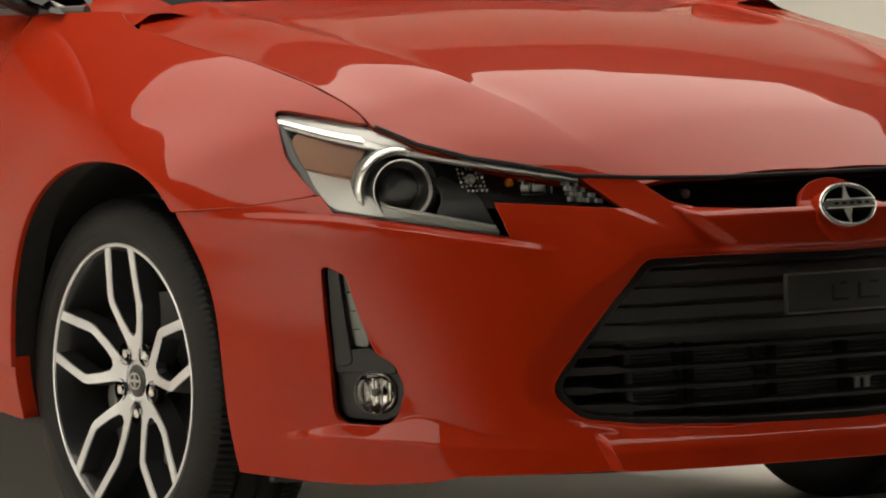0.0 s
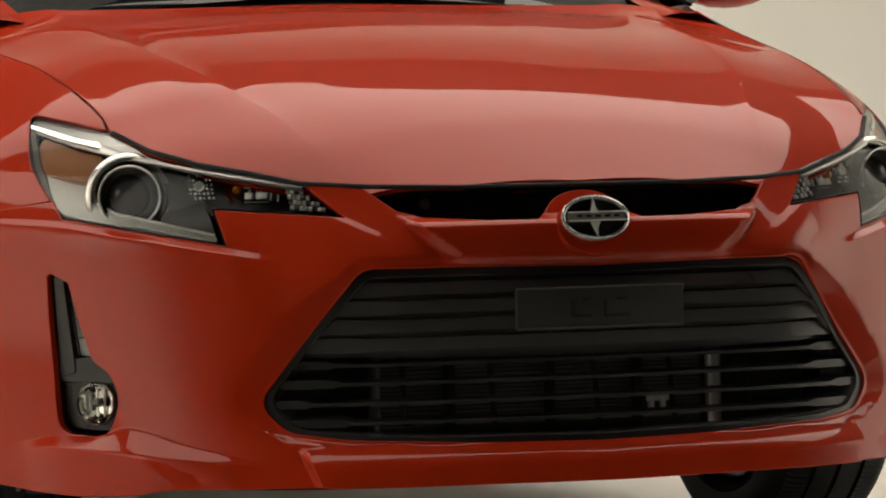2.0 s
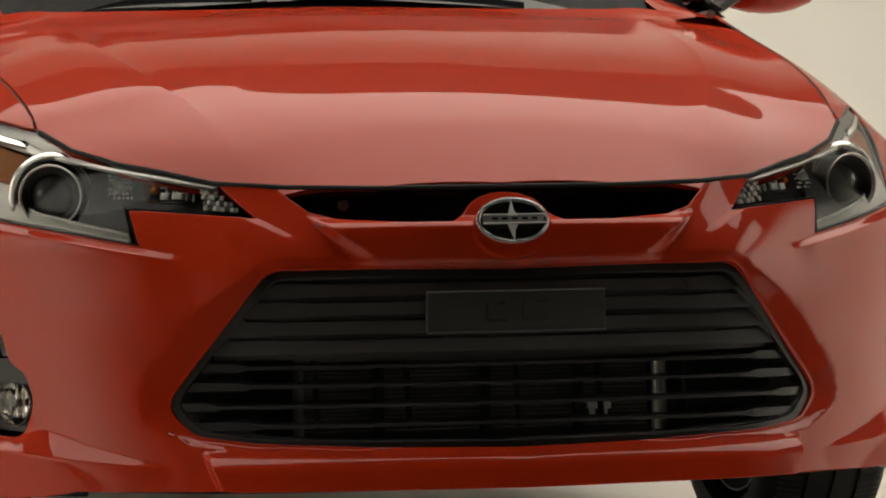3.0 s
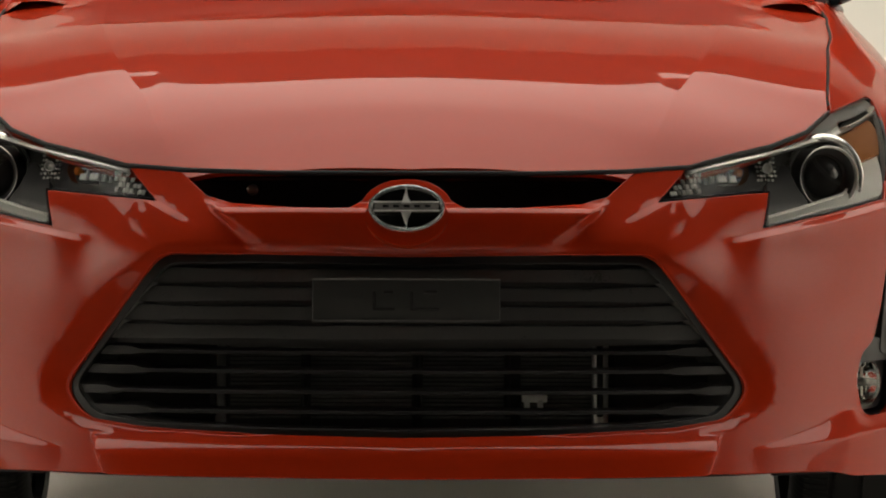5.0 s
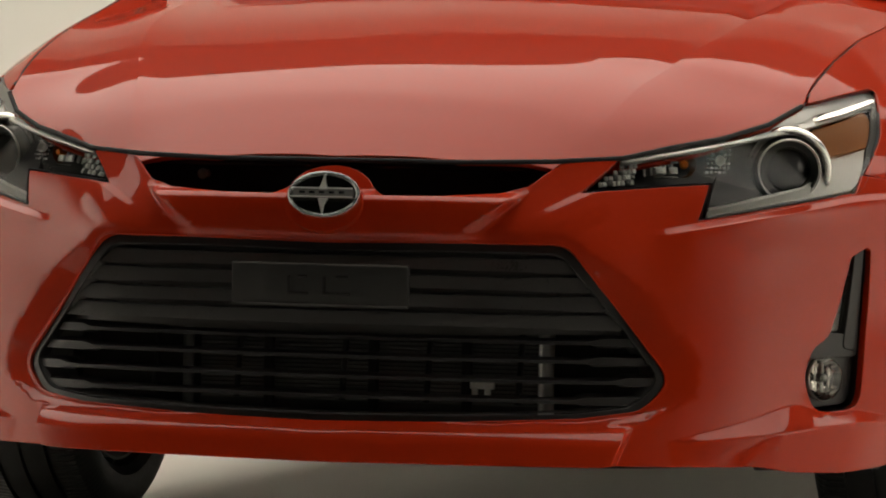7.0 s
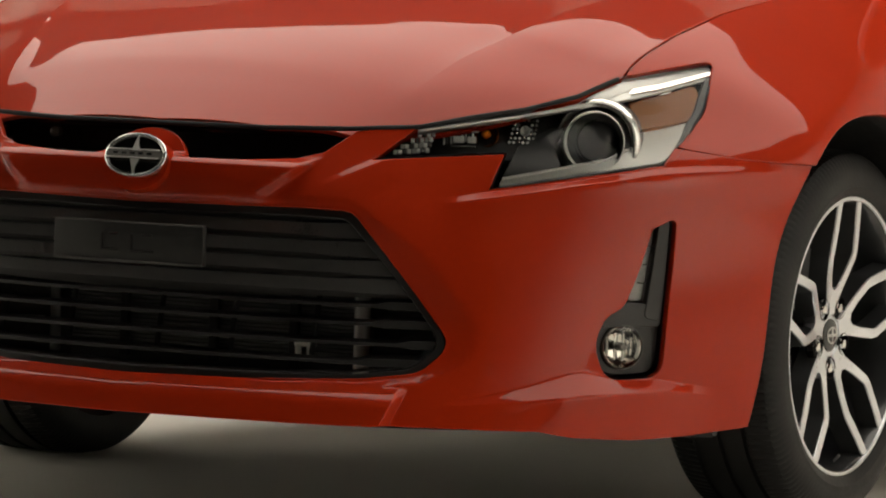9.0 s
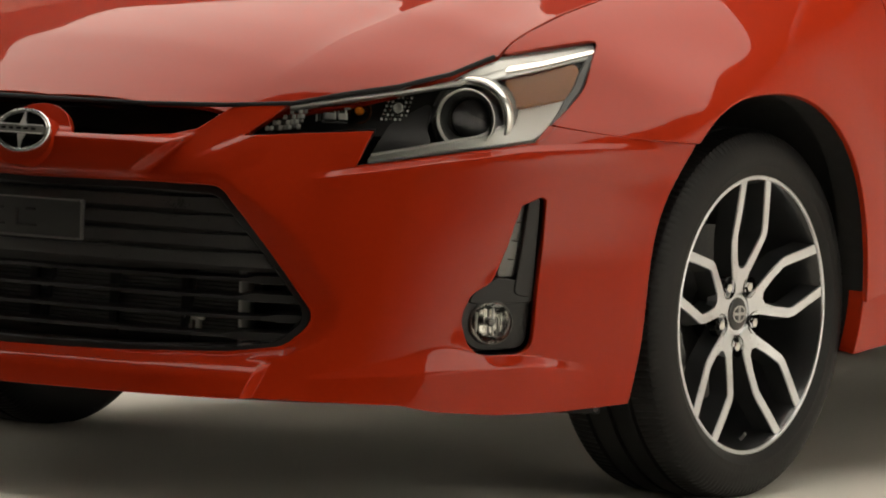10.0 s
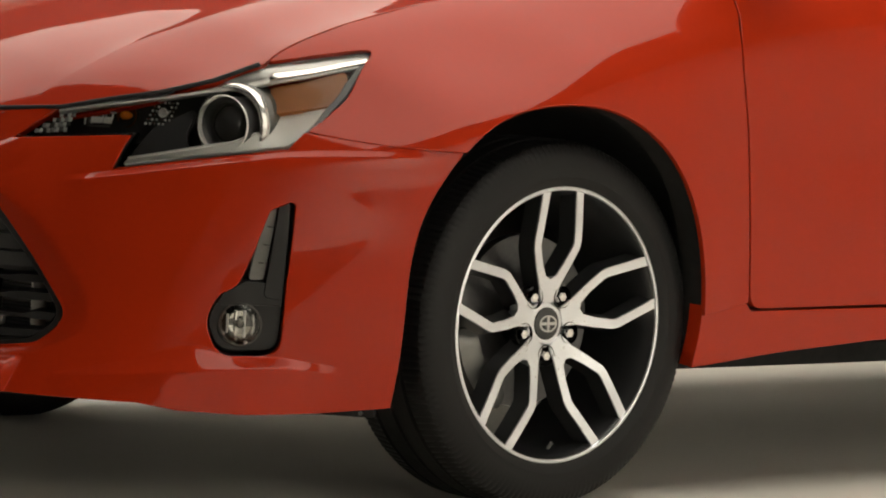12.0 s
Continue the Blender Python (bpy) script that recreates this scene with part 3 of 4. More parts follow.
part("slot_camera", lathe([(0, .009), (.012, .009), (.014, .006), (.014, 0)], 20), SMOKE, car).matrix_basis = pose(-.24, -.79, .622, 0, 0, -90)

# badge: black oval with a chrome rim, a crossbar and a four-pointed star
badge = new("badge")
badge.parent = car
badge.location, badge.rotation_euler = (0, -.922, .5950), (radians(-16), 0, 0)


def oval(rx, rz, n=48):
    return [Vector((rx * math.cos(2 * math.pi * k / n), rz * math.sin(2 * math.pi * k / n))) for k in range(n)]


pad = part("badge_pad", plate_of(oval(.063, .046), .05, .014), PAINT, badge)
pad.location = (0, .014, -.012)
part("badge_face", plate_of(oval(.0535, .0325), .02), GLOSS_BLACK, badge, "gloss black oval").location.y = -.001
bm = bmesh.new()
for k in range(64):
    a = 2 * math.pi * k / 64
    for j in range(8):
        b = 2 * math.pi * j / 8
        r = .0036 * math.cos(b)
        bm.verts.new(((.0550 + r) * math.cos(a), -.0035 * math.sin(b) - .003, (.0340 + r) * math.sin(a)))
bm.verts.ensure_lookup_table()
for k in range(64):
    for j in range(8):
        bm.faces.new([bm.verts[(k % 64) * 8 + j], bm.verts[((k + 1) % 64) * 8 + j], bm.verts[((k + 1) % 64) * 8 + (j + 1) % 8], bm.verts[(k % 64) * 8 + (j + 1) % 8]])
bmesh.ops.recalc_face_normals(bm, faces=bm.faces)
part("badge_rim", bm, LAMP_CHROME, badge, "bright chrome rim")
for sz in (1, -1):
    blade = [Vector((-.0085, sz * .006)), Vector((-.0055, sz * .015)), Vector((-.0005 * sz, sz * .031)), Vector((.0020, sz * .017)), Vector((.0075, sz * .006))]
    part("badge_star", plate_of(blade if sz < 0 else blade[::-1], .006, .0012), BRIGHT, badge, "silver star blade").location.y = -.004
part("badge_bar", plate_of(rounded([(-.049, -.0065, .002), (.049, -.0065, .002), (.049, .0065, .002), (-.049, .0065, .002)]), .008, .0015), SMOKE, badge, "smoked silver crossbar").location.y = -.006
for z in (.0068, -.0068):
    part("bar_edge", box((.100, .004, .0016), (0, -.0135, z), .0005), BRIGHT, badge, "thin bright edge of the crossbar")
for k in range(5):
    part("badge_mark", box((.009, .002, .0036), (-.032 + .016 * k, -.0145, 0), .0006), GLOSS_BLACK, badge)

# grille: frame, slats, number plate holder, and the radiator behind
grille = new("grille")
grille.parent = car


def set_back(x, z, d):
    """A point d metres behind the smooth nose at x."""
    p = shell(x, z)
    return Vector((p.x, p.y + d, z))


inner = [(p[0] * .972, .385 + (p[1] - .385) * .92, *p[2:]) for p in GRILLE]
panel("grille_frame", GRILLE_EDGE, shell, FRAME_BLACK, grille, holes=[rounded(both(inner))], lip=.02, lift=-.018, step=.02)
wall_strip("grille_wall", rounded(both(inner)), shell, .02, .085, BLACK_PLASTIC, grille)


def grille_half(z):
    """Half the width of the opening at height z."""
    return .386 + (.527 - z) * .815 if z > .316 else .558 - (.316 - z) * 1.0


for k, z in enumerate((.492, .463, .434, .405, .372, .343, .312, .282)):
    w = grille_half(z) - .012
    notch = w - (.115 if k % 2 else .085)
    bm, rows = bmesh.new(), []
    for s in np.unique(np.concatenate([np.linspace(-w, w, 41), [-notch, notch, notch + .02, -notch - .02]])):
        end = ramp(notch, notch + .02, abs(s))
        thick = .0112 + .0020 * end if k < 4 else .0042 + .0062 * end
        p = set_back(s, z, .034 if k < 4 else .030)
        out = out_of(s)
        back = -out * .03
        rows.append([bm.verts.new(q) for q in (p + Vector((0, 0, -thick * (.9 if k < 4 else .4))) + out * (.009 if k < 4 else .002), p + Vector((0, 0, thick * .8)), p + back + Vector((0, 0, thick + .003)), p + back + Vector((0, 0, -thick + .003)))])
    for a, b in zip(rows, rows[1:]):
        for j in range(4):
            bm.faces.new((a[j], a[(j + 1) % 4], b[(j + 1) % 4], b[j]))
    bm.faces.new(rows[0])
    bm.faces.new(rows[-1][::-1])
    bmesh.ops.recalc_face_normals(bm, faces=bm.faces)
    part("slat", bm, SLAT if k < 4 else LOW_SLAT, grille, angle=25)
panel("grille_blank", rounded(both([(0, .388), (.485, .388), (.375, .530), (0, .530)])), shell, SLAT, grille, lip=0, lift=-.046, step=.03, label="solid black panel behind the upper slats")
for x in (-.30, -.155, .02, .155, .30):
    part("grille_post", tube([set_back(x, z, .07) for z in (.275, .33, .39)], .005, 6), MATT_BLACK, grille)
radiator = new("radiator")
radiator.parent = car
part("bulkhead", box((1.0, .02, .34), (0, -.625, .39)), MATT_BLACK, radiator)
part("core", box((.58, .02, .20), (.005, -.655, .33)), CORE_DARK, radiator)
for k in range(22):
    part("fin", box((.57, .012, .0035), (.005, -.672, .262 + k * .0066), 0), CORE, radiator, smooth=False)
for x, r in ((.303, .013), (-.294, .009)):
    part("header_tube", tube([(x, -.700, .25), (x, -.700, .41)], r, 14), SATIN if r > .01 else CORE, radiator)
for x in (-.16, .015, .17):
    part("core_post", box((.016, .012, .16), (x, -.690, .33), .002), MATT_BLACK, radiator)
part("bracket", join(box((.040, .008, .012), (.200, -.705, .294), .002), box((.009, .008, .022), (.188, -.706, .280), .001), box((.009, .008, .022), (.209, -.706, .280), .001)), RING, radiator, "small bright metal bracket")
part("hose", tube([(-.372, -.786, .309), (-.33, -.770, .308), (-.286, -.746, .307)], .003, 8), RING, radiator)
holder = part("number_plate_holder", box((.286, .012, .066), (0, -.935, .456), .003), PLATE, car, "dark blank plate with faint raised marks")
part("holder_rim", join(box((.286, .003, .003), (0, -.9425, .4875), 0), box((.286, .003, .003), (0, -.9425, .4245), 0)), BLACK_PLASTIC, holder)
for x, w in ((-.034, .034), (.028, .044)):
    for size, dx, dz in (((w, .003, .0045), 0, -.014), ((.0045, .003, .026), -w / 2 + .002, 0), ((w * .45, .003, .0045), w * .2, .012)):
        part("raised_mark", box(size, (x + dx, -.942, .456 + dz), .001), MATT_BLACK, holder)

# fog lamps
for side in (1, -1):
    pocket = new("fog_lamp_pocket")
    pocket.parent = car
    ring = rounded(flipped(FOG, side))
    wall_strip("pocket_wall", ring, shell, .012, .055, FRAME_BLACK, pocket)
    panel("pocket_back", ring, shell, MATT_BLACK, pocket, lip=0, lift=-.050)
    # upper blade with the clear strip beside it
    panel("blade", rounded(flipped([(.880, .514, .004), (.896, .518, .004), (.897, .36, .01), (.866, .365, .01)], side)), shell, FRAME_BLACK, pocket, lip=.03, lift=-.012)
    panel("light_strip", rounded(flipped([(.859, .509, .004), (.877, .511, .003), (.862, .393, .003), (.838, .391, .006)], side)), shell, LENS, pocket, lip=.004, lift=-.020)
    panel("strip_reflector", rounded(flipped([(.859, .509, .004), (.877, .511, .003), (.862, .393, .003), (.838, .391, .006)], side)), shell, STRIP, pocket, lip=.006, lift=-.026)
    for z in (.42, .45, .48):
        p = shell(side * (.85 + (z - .39) * .16), z) - out_of(side * .86) * .026
        part("strip_rib", box((.024, .004, .0018), p, 0), BLACK_PLASTIC, pocket)
    panel("shelf", rounded(flipped([(.834, .388, .006), (.898, .382, .006), (.898, .352, .006), (.790, .350, .010), (.800, .368, .01), (.820, .380, .01)], side)), shell, FRAME_BLACK, pocket, lip=.03, lift=-.014)
    hole = [Vector((side * (.832 + .036 * math.cos(2 * math.pi * k / 28)), .3175 + .036 * math.sin(2 * math.pi * k / 28))) for k in range(28)]
    lower = rounded(flipped([(.898, .3545, .006), (.899, .276, .022), (.806, .272, .045), (.781, .325, .05), (.791, .3545, .008)], side))
    panel("bezel", lower, shell, FRAME_BLACK, pocket, lip=.02, lift=-.022, holes=[hole], step=.012)
    at = shell(side * .832, .3175) - out_of(side * .832) * .018
    turn = out_of(side * .832).to_track_quat("X", "Z").to_matrix().to_4x4()
    fog = part("fog_lamp", lathe([(-.030, .010), (-.026, .022), (-.012, .032), (.0, .035), (.002, .034), (-.010, .030), (-.024, .020), (-.026, 0)], 36), CHROME, pocket, "silver reflector bowl")
    fog.matrix_basis = Matrix.Translation(at) @ turn
    part("bulb_shield", lathe([(-.02, .007), (.0, .007), (.004, .004), (.004, 0)], 16), SMOKE, fog)
    for k in range(4):
        y = -.021 + .014 * k
        part("reflector_rib", box((.004, .0040, 1.7 * math.sqrt(.028 ** 2 - y * y)), (-.012, y, 0), .0012, Matrix.Rotation(radians((-24, 12, 28, -8)[k]), 4, "Z")), (BRIGHT, CHROME)[k % 2], fog)
    part("lamp_ring", lathe([(-.004, .0362), (.003, .0362), (.0045, .0350), (.003, .0335), (-.004, .0335)], 40), SMOKE, fog, "grey ring round the lens")
    part("lens", lathe([(.001, .034), (.008, .0325), (.0145, .025), (.0185, .013), (.0195, 0)], 40), GLASS, fog, "clear domed lens")

# headlights
def tilted(low_s, low_z, deep, lean, more=0.0):
    """A surface inside the lamp that leans back above its lower edge, more so at its inner end."""
    def surf(s, z):
        k = z - curve_through(low_s, low_z, abs(s))
        return skin(s, z) - out_of(s) * (deep + (lean + more * ease(.82, .70, abs(s))) * k)
    return surf


BROW = tilted((.44, .52, .60, .70, .78, .85, .93, 1.05), (.649, .666, .680, .697, .7085, .721, .733, .750), .004, .10)
BOWL = tilted((.58, .71, .80, .86, .93), (.571, .5935, .604, .614, .657), .005, .30, .45)
SIDE = tilted((.78, .86, .93, 1.0), (.662, .672, .688, .72), .010, .2)
CHARCOAL = tilted((.58, .71), (.571, .59), .012, .35)
PROJECTOR = Vector((.662, -.587, .6435))


def inner_box(side, s, z, deep, size, up, material, name, lamp):
    """A small bright piece inside the lamp, its face tipped upwards."""
    d = out_of(side * s)
    turn = Matrix.Rotation(math.atan2(d.x, -d.y), 4, "Z") @ Matrix.Rotation(radians(-up), 4, "X")
    return part(name, box(size, skin(side * s, z) - d * deep, .0008, turn), material, lamp)


for side in (1, -1):
    lamp = new("headlight")
    lamp.parent = car
    ring = rounded(flipped(LAMP, side))
    panel("lens", ring, skin, LENS, lamp, lip=0, lift=-.003, label="clear plastic cover")
    wall_strip("seal", ring, skin, -.0005, .014, LAMP_GREY, lamp, step=.02)
    wall_strip("housing_wall", ring, skin, .014, .10, GLOSS_BLACK, lamp, step=.02)
    bucket = [(.34, .57), (.36, .68), (.52, .715), (.70, .745), (.90, .775), (1.02, .775), (.97, .66), (.88, .57), (.70, .55), (.52, .53)]
    panel("housing_back", rounded(flipped(bucket, side)), skin, LAMP_BLACK, lamp, lip=0, lift=-.085)
    # grey rim round the outer end
    rim = [(1.111, .7762, .020), (.995, .717, .05), (.925, .674, .06), (.879, .607, .06), (.866, .611, .05), (.915, .678, .05), (.983, .7195, .05), (1.090, .7705, .010)]
    panel("outer_rim", rounded(flipped(rim, side)), skin, RIM_GREY, lamp, lip=.004, lift=-.005, step=.010)
    # silver brow along the top, widening outwards
    brow = [(.446, .6575), (.52, .6745, .05), (.60, .6885, .06), (.70, .7125, .08), (.81, .7475, .03), (.92, .7575, .05), (1.096, .7735, .010), (1.066, .7525, .008), (.93, .733, .05), (.85, .721, .05), (.78, .7085, .05), (.70, .697, .05), (.60, .680, .05), (.52, .666, .05), (.446, .651)]
    panel("brow", rounded(flipped(brow, side)), BROW, SATIN, lamp, "silver strip along the top edge", lip=.004, lift=-.003, step=.012)
    edge = [(.446, .6535), (.52, .6690, .05), (.60, .6830, .05), (.70, .7005, .05), (.77, .7135, .05), (.818, .7255, .01), (.814, .7150, .01), (.78, .7090, .05), (.70, .6975, .05), (.60, .6805, .05), (.52, .6665, .05), (.446, .6515)]
    panel("brow_edge", rounded(flipped(edge, side)), BROW, BRIGHT, lamp, "thin bright line along the strip", lip=.002, lift=.001, step=.010)
    edge = [(.83, .7305, .003), (.92, .7400, .03), (1.072, .7595, .003), (1.064, .7550, .003), (.92, .7345, .03), (.81, .7200, .003)]
    panel("brow_light", rounded(flipped(edge, side)), BROW, CHROME, lamp, "bright inner strip", lip=.002, lift=.001, step=.010)
    panel("amber_reflector", rounded(flipped([(.815, .706, .005), (.87, .714, .03), (1.010, .738, .006), (.949, .690, .02), (.925, .682, .01), (.815, .666, .005)], side)), SIDE, AMBER, lamp, "amber side reflector", lip=.01, lift=0, step=.012)
    # silver bowl at the outer end that thins to a line along the lower edge
    bowl = [(.822, .664, .004), (.928, .681, .004), (.898, .642, .03), (.862, .615, .025), (.80, .6055, .04), (.71, .5945, .05), (.590, .5725, .002), (.596, .5815, .002), (.70, .6035, .05), (.765, .616, .04), (.805, .634, .02)]
    panel("outer_reflector", rounded(flipped(bowl, side)), BOWL, SILVER, lamp, "silver reflector that thins along the lower edge", lip=.008, lift=0, step=.010)
    line = [BOWL(side * k, z) + out_of(side * k) * .001 for k, z in ((.594, .5815), (.65, .593), (.70, .6035), (.765, .616), (.80, .632))]
    part("chrome_line", tube(line, .0024, 10), RING, lamp, "thin chrome line along the lower edge")
    # grey base stands in for the pale reflection on the clear cover
    panel("lower_panel", rounded(flipped([(.596, .583, .002), (.69, .602, .01), (.672, .625, .03), (.668, .668, .01), (.640, .650, .01), (.612, .632, .004)], side)), CHARCOAL, LAMP_GREY, lamp, "black lower panel, greyed for the cover's reflection", lip=.01, lift=0, step=.012)
    # projector
    at = Vector((side * PROJECTOR.x, PROJECTOR.y, PROJECTOR.z))
    turn = Vector((side * .30, -1, 0)).to_track_quat("X", "Z").to_matrix().to_4x4()
    unit = part("projector", lathe([(.018, .0476), (.0225, .0488), (.0250, .0500), (.0262, .0494), (.0254, .0480), (.018, .0462)], 56), RING, lamp, "chrome ringed projector")
    unit.matrix_basis = Matrix.Translation(at) @ turn
    part("shroud", lathe([(-.012, .0702), (-.004, .0700), (.001, .0682), (.003, .0655), (.002, .0625), (-.003, .0592), (-.011, .0570), (-.030, .0552)], 64), LAMP_CHROME, unit, "bright chrome outer shroud")
    part("shroud_wall", lathe([(-.060, .0700), (-.010, .0700), (-.002, .0692)], 56), SMOKE, unit)
    part("shroud_ring", lathe([(-.030, .0565), (-.004, .0565), (-.002, .0557), (-.004, .0548), (-.030, .0545)], 56), LAMP_CHROME, unit, "second chrome ring")
    part("barrel", lathe([(-.05, .0455), (.018, .0476), (.018, .0462), (.010, .0385), (-.004, .0360)], 48), LAMP_GREY, unit)
    part("lens_ring", lathe([(-.004, .0362), (.004, .0358), (.0055, .0346), (.004, .0336), (-.004, .0334)], 48), SMOKE, unit, "grey ring round the ball lens")
    part("ball_lens", lathe([(-.012, .0345), (-.002, .0335), (.008, .029), (.0145, .021), (.0185, .011), (.0195, 0)], 40), BALL, unit, "dark glass ball lens")
    # indicator compartment
    inner = [(.402, .6115, .004), (.446, .655, .006), (.52, .672, .06), (.60, .686, .05), (.69, .704, .02), (.67, .66, .02), (.612, .630, .01)]
    panel("inner_housing", rounded(flipped(inner, side)), skin, LAMP_BLACK, lamp, lip=.01, lift=-.036)
    cup = part("small_reflector", lathe([(-.014, .003), (-.010, .006), (-.002, .0085), (.0005, .0080), (.0, .0065), (-.006, .005), (-.010, 0)], 24), RING, lamp, "little reflector cup amid a field of facets")
    cup.matrix_basis = Matrix.Translation(skin(side * .612, .6575) - out_of(side * .612) * .026) @ Vector((side * .3, -1, .2)).to_track_quat("X", "Z").to_matrix().to_4x4()
    for k in range(6):
        for j in range(6):
            s, z = .5925 + .0076 * k, .6385 + .0070 * j
            if math.hypot(s - .612, z - .6575) > .0105 and z < .632 + (s - .50) * .42 and not (k == 5 and j == 0):
                inner_box(side, s, z, .030 + .001 * ((j + k) % 2), (.0040, .003, .0038), 12 + 14 * ((2 * j + k) % 4), (RING, CHROME, BRIGHT)[(j + 2 * k) % 3], "facet", lamp)
    bowl_mesh = lathe([(-.022, .004), (-.016, .014), (-.002, .0205), (.0, .0195), (-.012, .012), (-.017, 0)], 28)
    cup = part("indicator_bowl", bowl_mesh, AMBER_DARK, lamp, "dark amber indicator bowl")
    cup.matrix_basis = Matrix.Translation(skin(side * .552, .650) - out_of(side * .552) * .030) @ Vector((side * .3, -1, .05)).to_track_quat("X", "Z").to_matrix().to_4x4()
    part("bulb", lathe([(-.012, .005), (-.002, .0075), (.007, .007), (.012, .004), (.013, 0)], 20), BULB, cup, "orange bulb")
    # bright upright ribs beside the indicator, two mirror blocks before them
    for k in range(9):
        s = .489 + .0052 * k
        inner_box(side, s, .6425 + .25 * (s - .50), .026 + .002 * (k % 2), (.0030, .004, .0215 - .0008 * abs(k - 5)), (16, 30, 22)[k % 3], (BRIGHT, SMOKE, RING)[k % 3], "upright_rib", lamp)
    for s, w in ((.531, .014), (.511, .018)):
        inner_box(side, s, .6405, .016, (w, .005, .0105), 20, RING, "mirror_block", lamp)
    for k in range(3):
        inner_box(side, .520, .6535 + .0046 * k, .018, (.036 - .005 * k, .004, .0014), 35, BRIGHT, "thin_rib", lamp)
    inner_box(side, .521, .6305, .014, (.040, .004, .0022), 30, SMOKE, "thin_rib", lamp)
    # prism bars that fill the inner tip
    for k in range(8):
        s = .4215 + .0068 * k
        low, high = .6125 + .10 * (s - .42), min(.6185 + .90 * (s - .4165), .6600)
        for j in range(max(1, round((high - low) / .0085))):
            z = low + .0045 + .0085 * j
            inner_box(side, s + .0008 * (j % 2), z, .012 + .0012 * ((j + k) % 3), (.0063, .003, .0080), (30, 18, 40, 12, 24)[(j * 3 + k * 2) % 5], (BRIGHT, RING, SMOKE, RING)[(j + 3 * k) % 4], "prism", lamp)



# wheels
def tyre_mesh():
    prof = [(-.095, .230), (-.108, .245), (-.1125, .268), (-.108, .290), (-.100, .305), (-.092, .3125), (-.080, .3165),
            (-.052, .3180), (-.051, .3105), (-.043, .3105), (-.042, .3182), (-.004, .3185), (-.003, .311), (.005, .311), (.006, .3185), (.042, .3182), (.043, .3105), (.051, .3105), (.052, .3180),
            (.080, .3165), (.092, .3125), (.100, .305), (.104, .298), (.108, .290), (.1125, .268), (.111, .258), (.1115, .256), (.108, .245), (.099, .234), (.095, .230)]
    n, bm, rings = 468, bmesh.new(), []
    for k in range(n):
        a = 2 * math.pi * k / n
        ring = []
        for i, (x, r) in enumerate(prof):
            cut = k % 3 == 0
            if .085 < abs(x) < .106 and r > .297 and cut:
                r -= .0024
            if .055 < abs(x) < .085 and r > .315 and (k + (1 if x > 0 else 0)) % 3 == 0:
                r -= .0050
            ring.append(bm.verts.new((x, r * math.cos(a), max(r * math.sin(a), -.3145))))
        rings.append(ring)
    for k in range(n):
        p, q = rings[k], rings[(k + 1) % n]
        for i in range(len(prof) - 1):
            bm.faces.new((p[i], p[i + 1], q[i + 1], q[i]))
    bmesh.ops.recalc_face_normals(bm, faces=bm.faces)
    return bm


def polar(r, deg):
    return Vector((r * math.sin(radians(deg)), r * math.cos(radians(deg))))


def arm(sign):
    """One arm of a forked spoke, in the wheel's plane: middle line, half width and outward place."""
    line = [(.040, 6, .0125, -.030), (.070, 12, .0100, -.027), (.105, 17.5, .0083, -.020), (.140, 19, .0080, -.012), (.150, 18.2, .0080, -.010), (.185, 13.6, .0080, -.006), (.233, 9.6, .0084, -.002)]
    return [(polar(r, sign * d), w, x) for r, d, w, x in line]


def spoke_mesh(sign, top):
    bm, rows = bmesh.new(), []
    line = arm(sign)
    for i, (p, w, x) in enumerate(line):
        d = (line[min(i + 1, len(line) - 1)][0] - line[max(i - 1, 0)][0]).normalized()
        n = Vector((d.y, -d.x))
        a, b = p + n * w, p - n * w
        if top:
            rows.append([bm.verts.new(v) for v in ((x + .0010, a.x, a.y), (x + .0014, b.x, b.y), (x - .0015, (p - n * (w + .0008)).x, (p - n * (w + .0008)).y), (x - .0015, (p + n * (w + .0008)).x, (p + n * (w + .0008)).y))])
        else:
            c, e = p + n * (w + .006), p - n * (w + .006)
            rows.append([bm.verts.new(v) for v in ((x - .001, a.x, a.y), (x - .001, b.x, b.y), (x - .034, e.x, e.y), (x - .034, c.x, c.y))])
    for a, b in zip(rows, rows[1:]):
        for j in range(4):
            bm.faces.new((a[j], a[(j + 1) % 4], b[(j + 1) % 4], b[j]))
    bm.faces.new(rows[0])
    bm.faces.new(rows[-1][::-1])
    bmesh.ops.recalc_face_normals(bm, faces=bm.faces)
    return bm


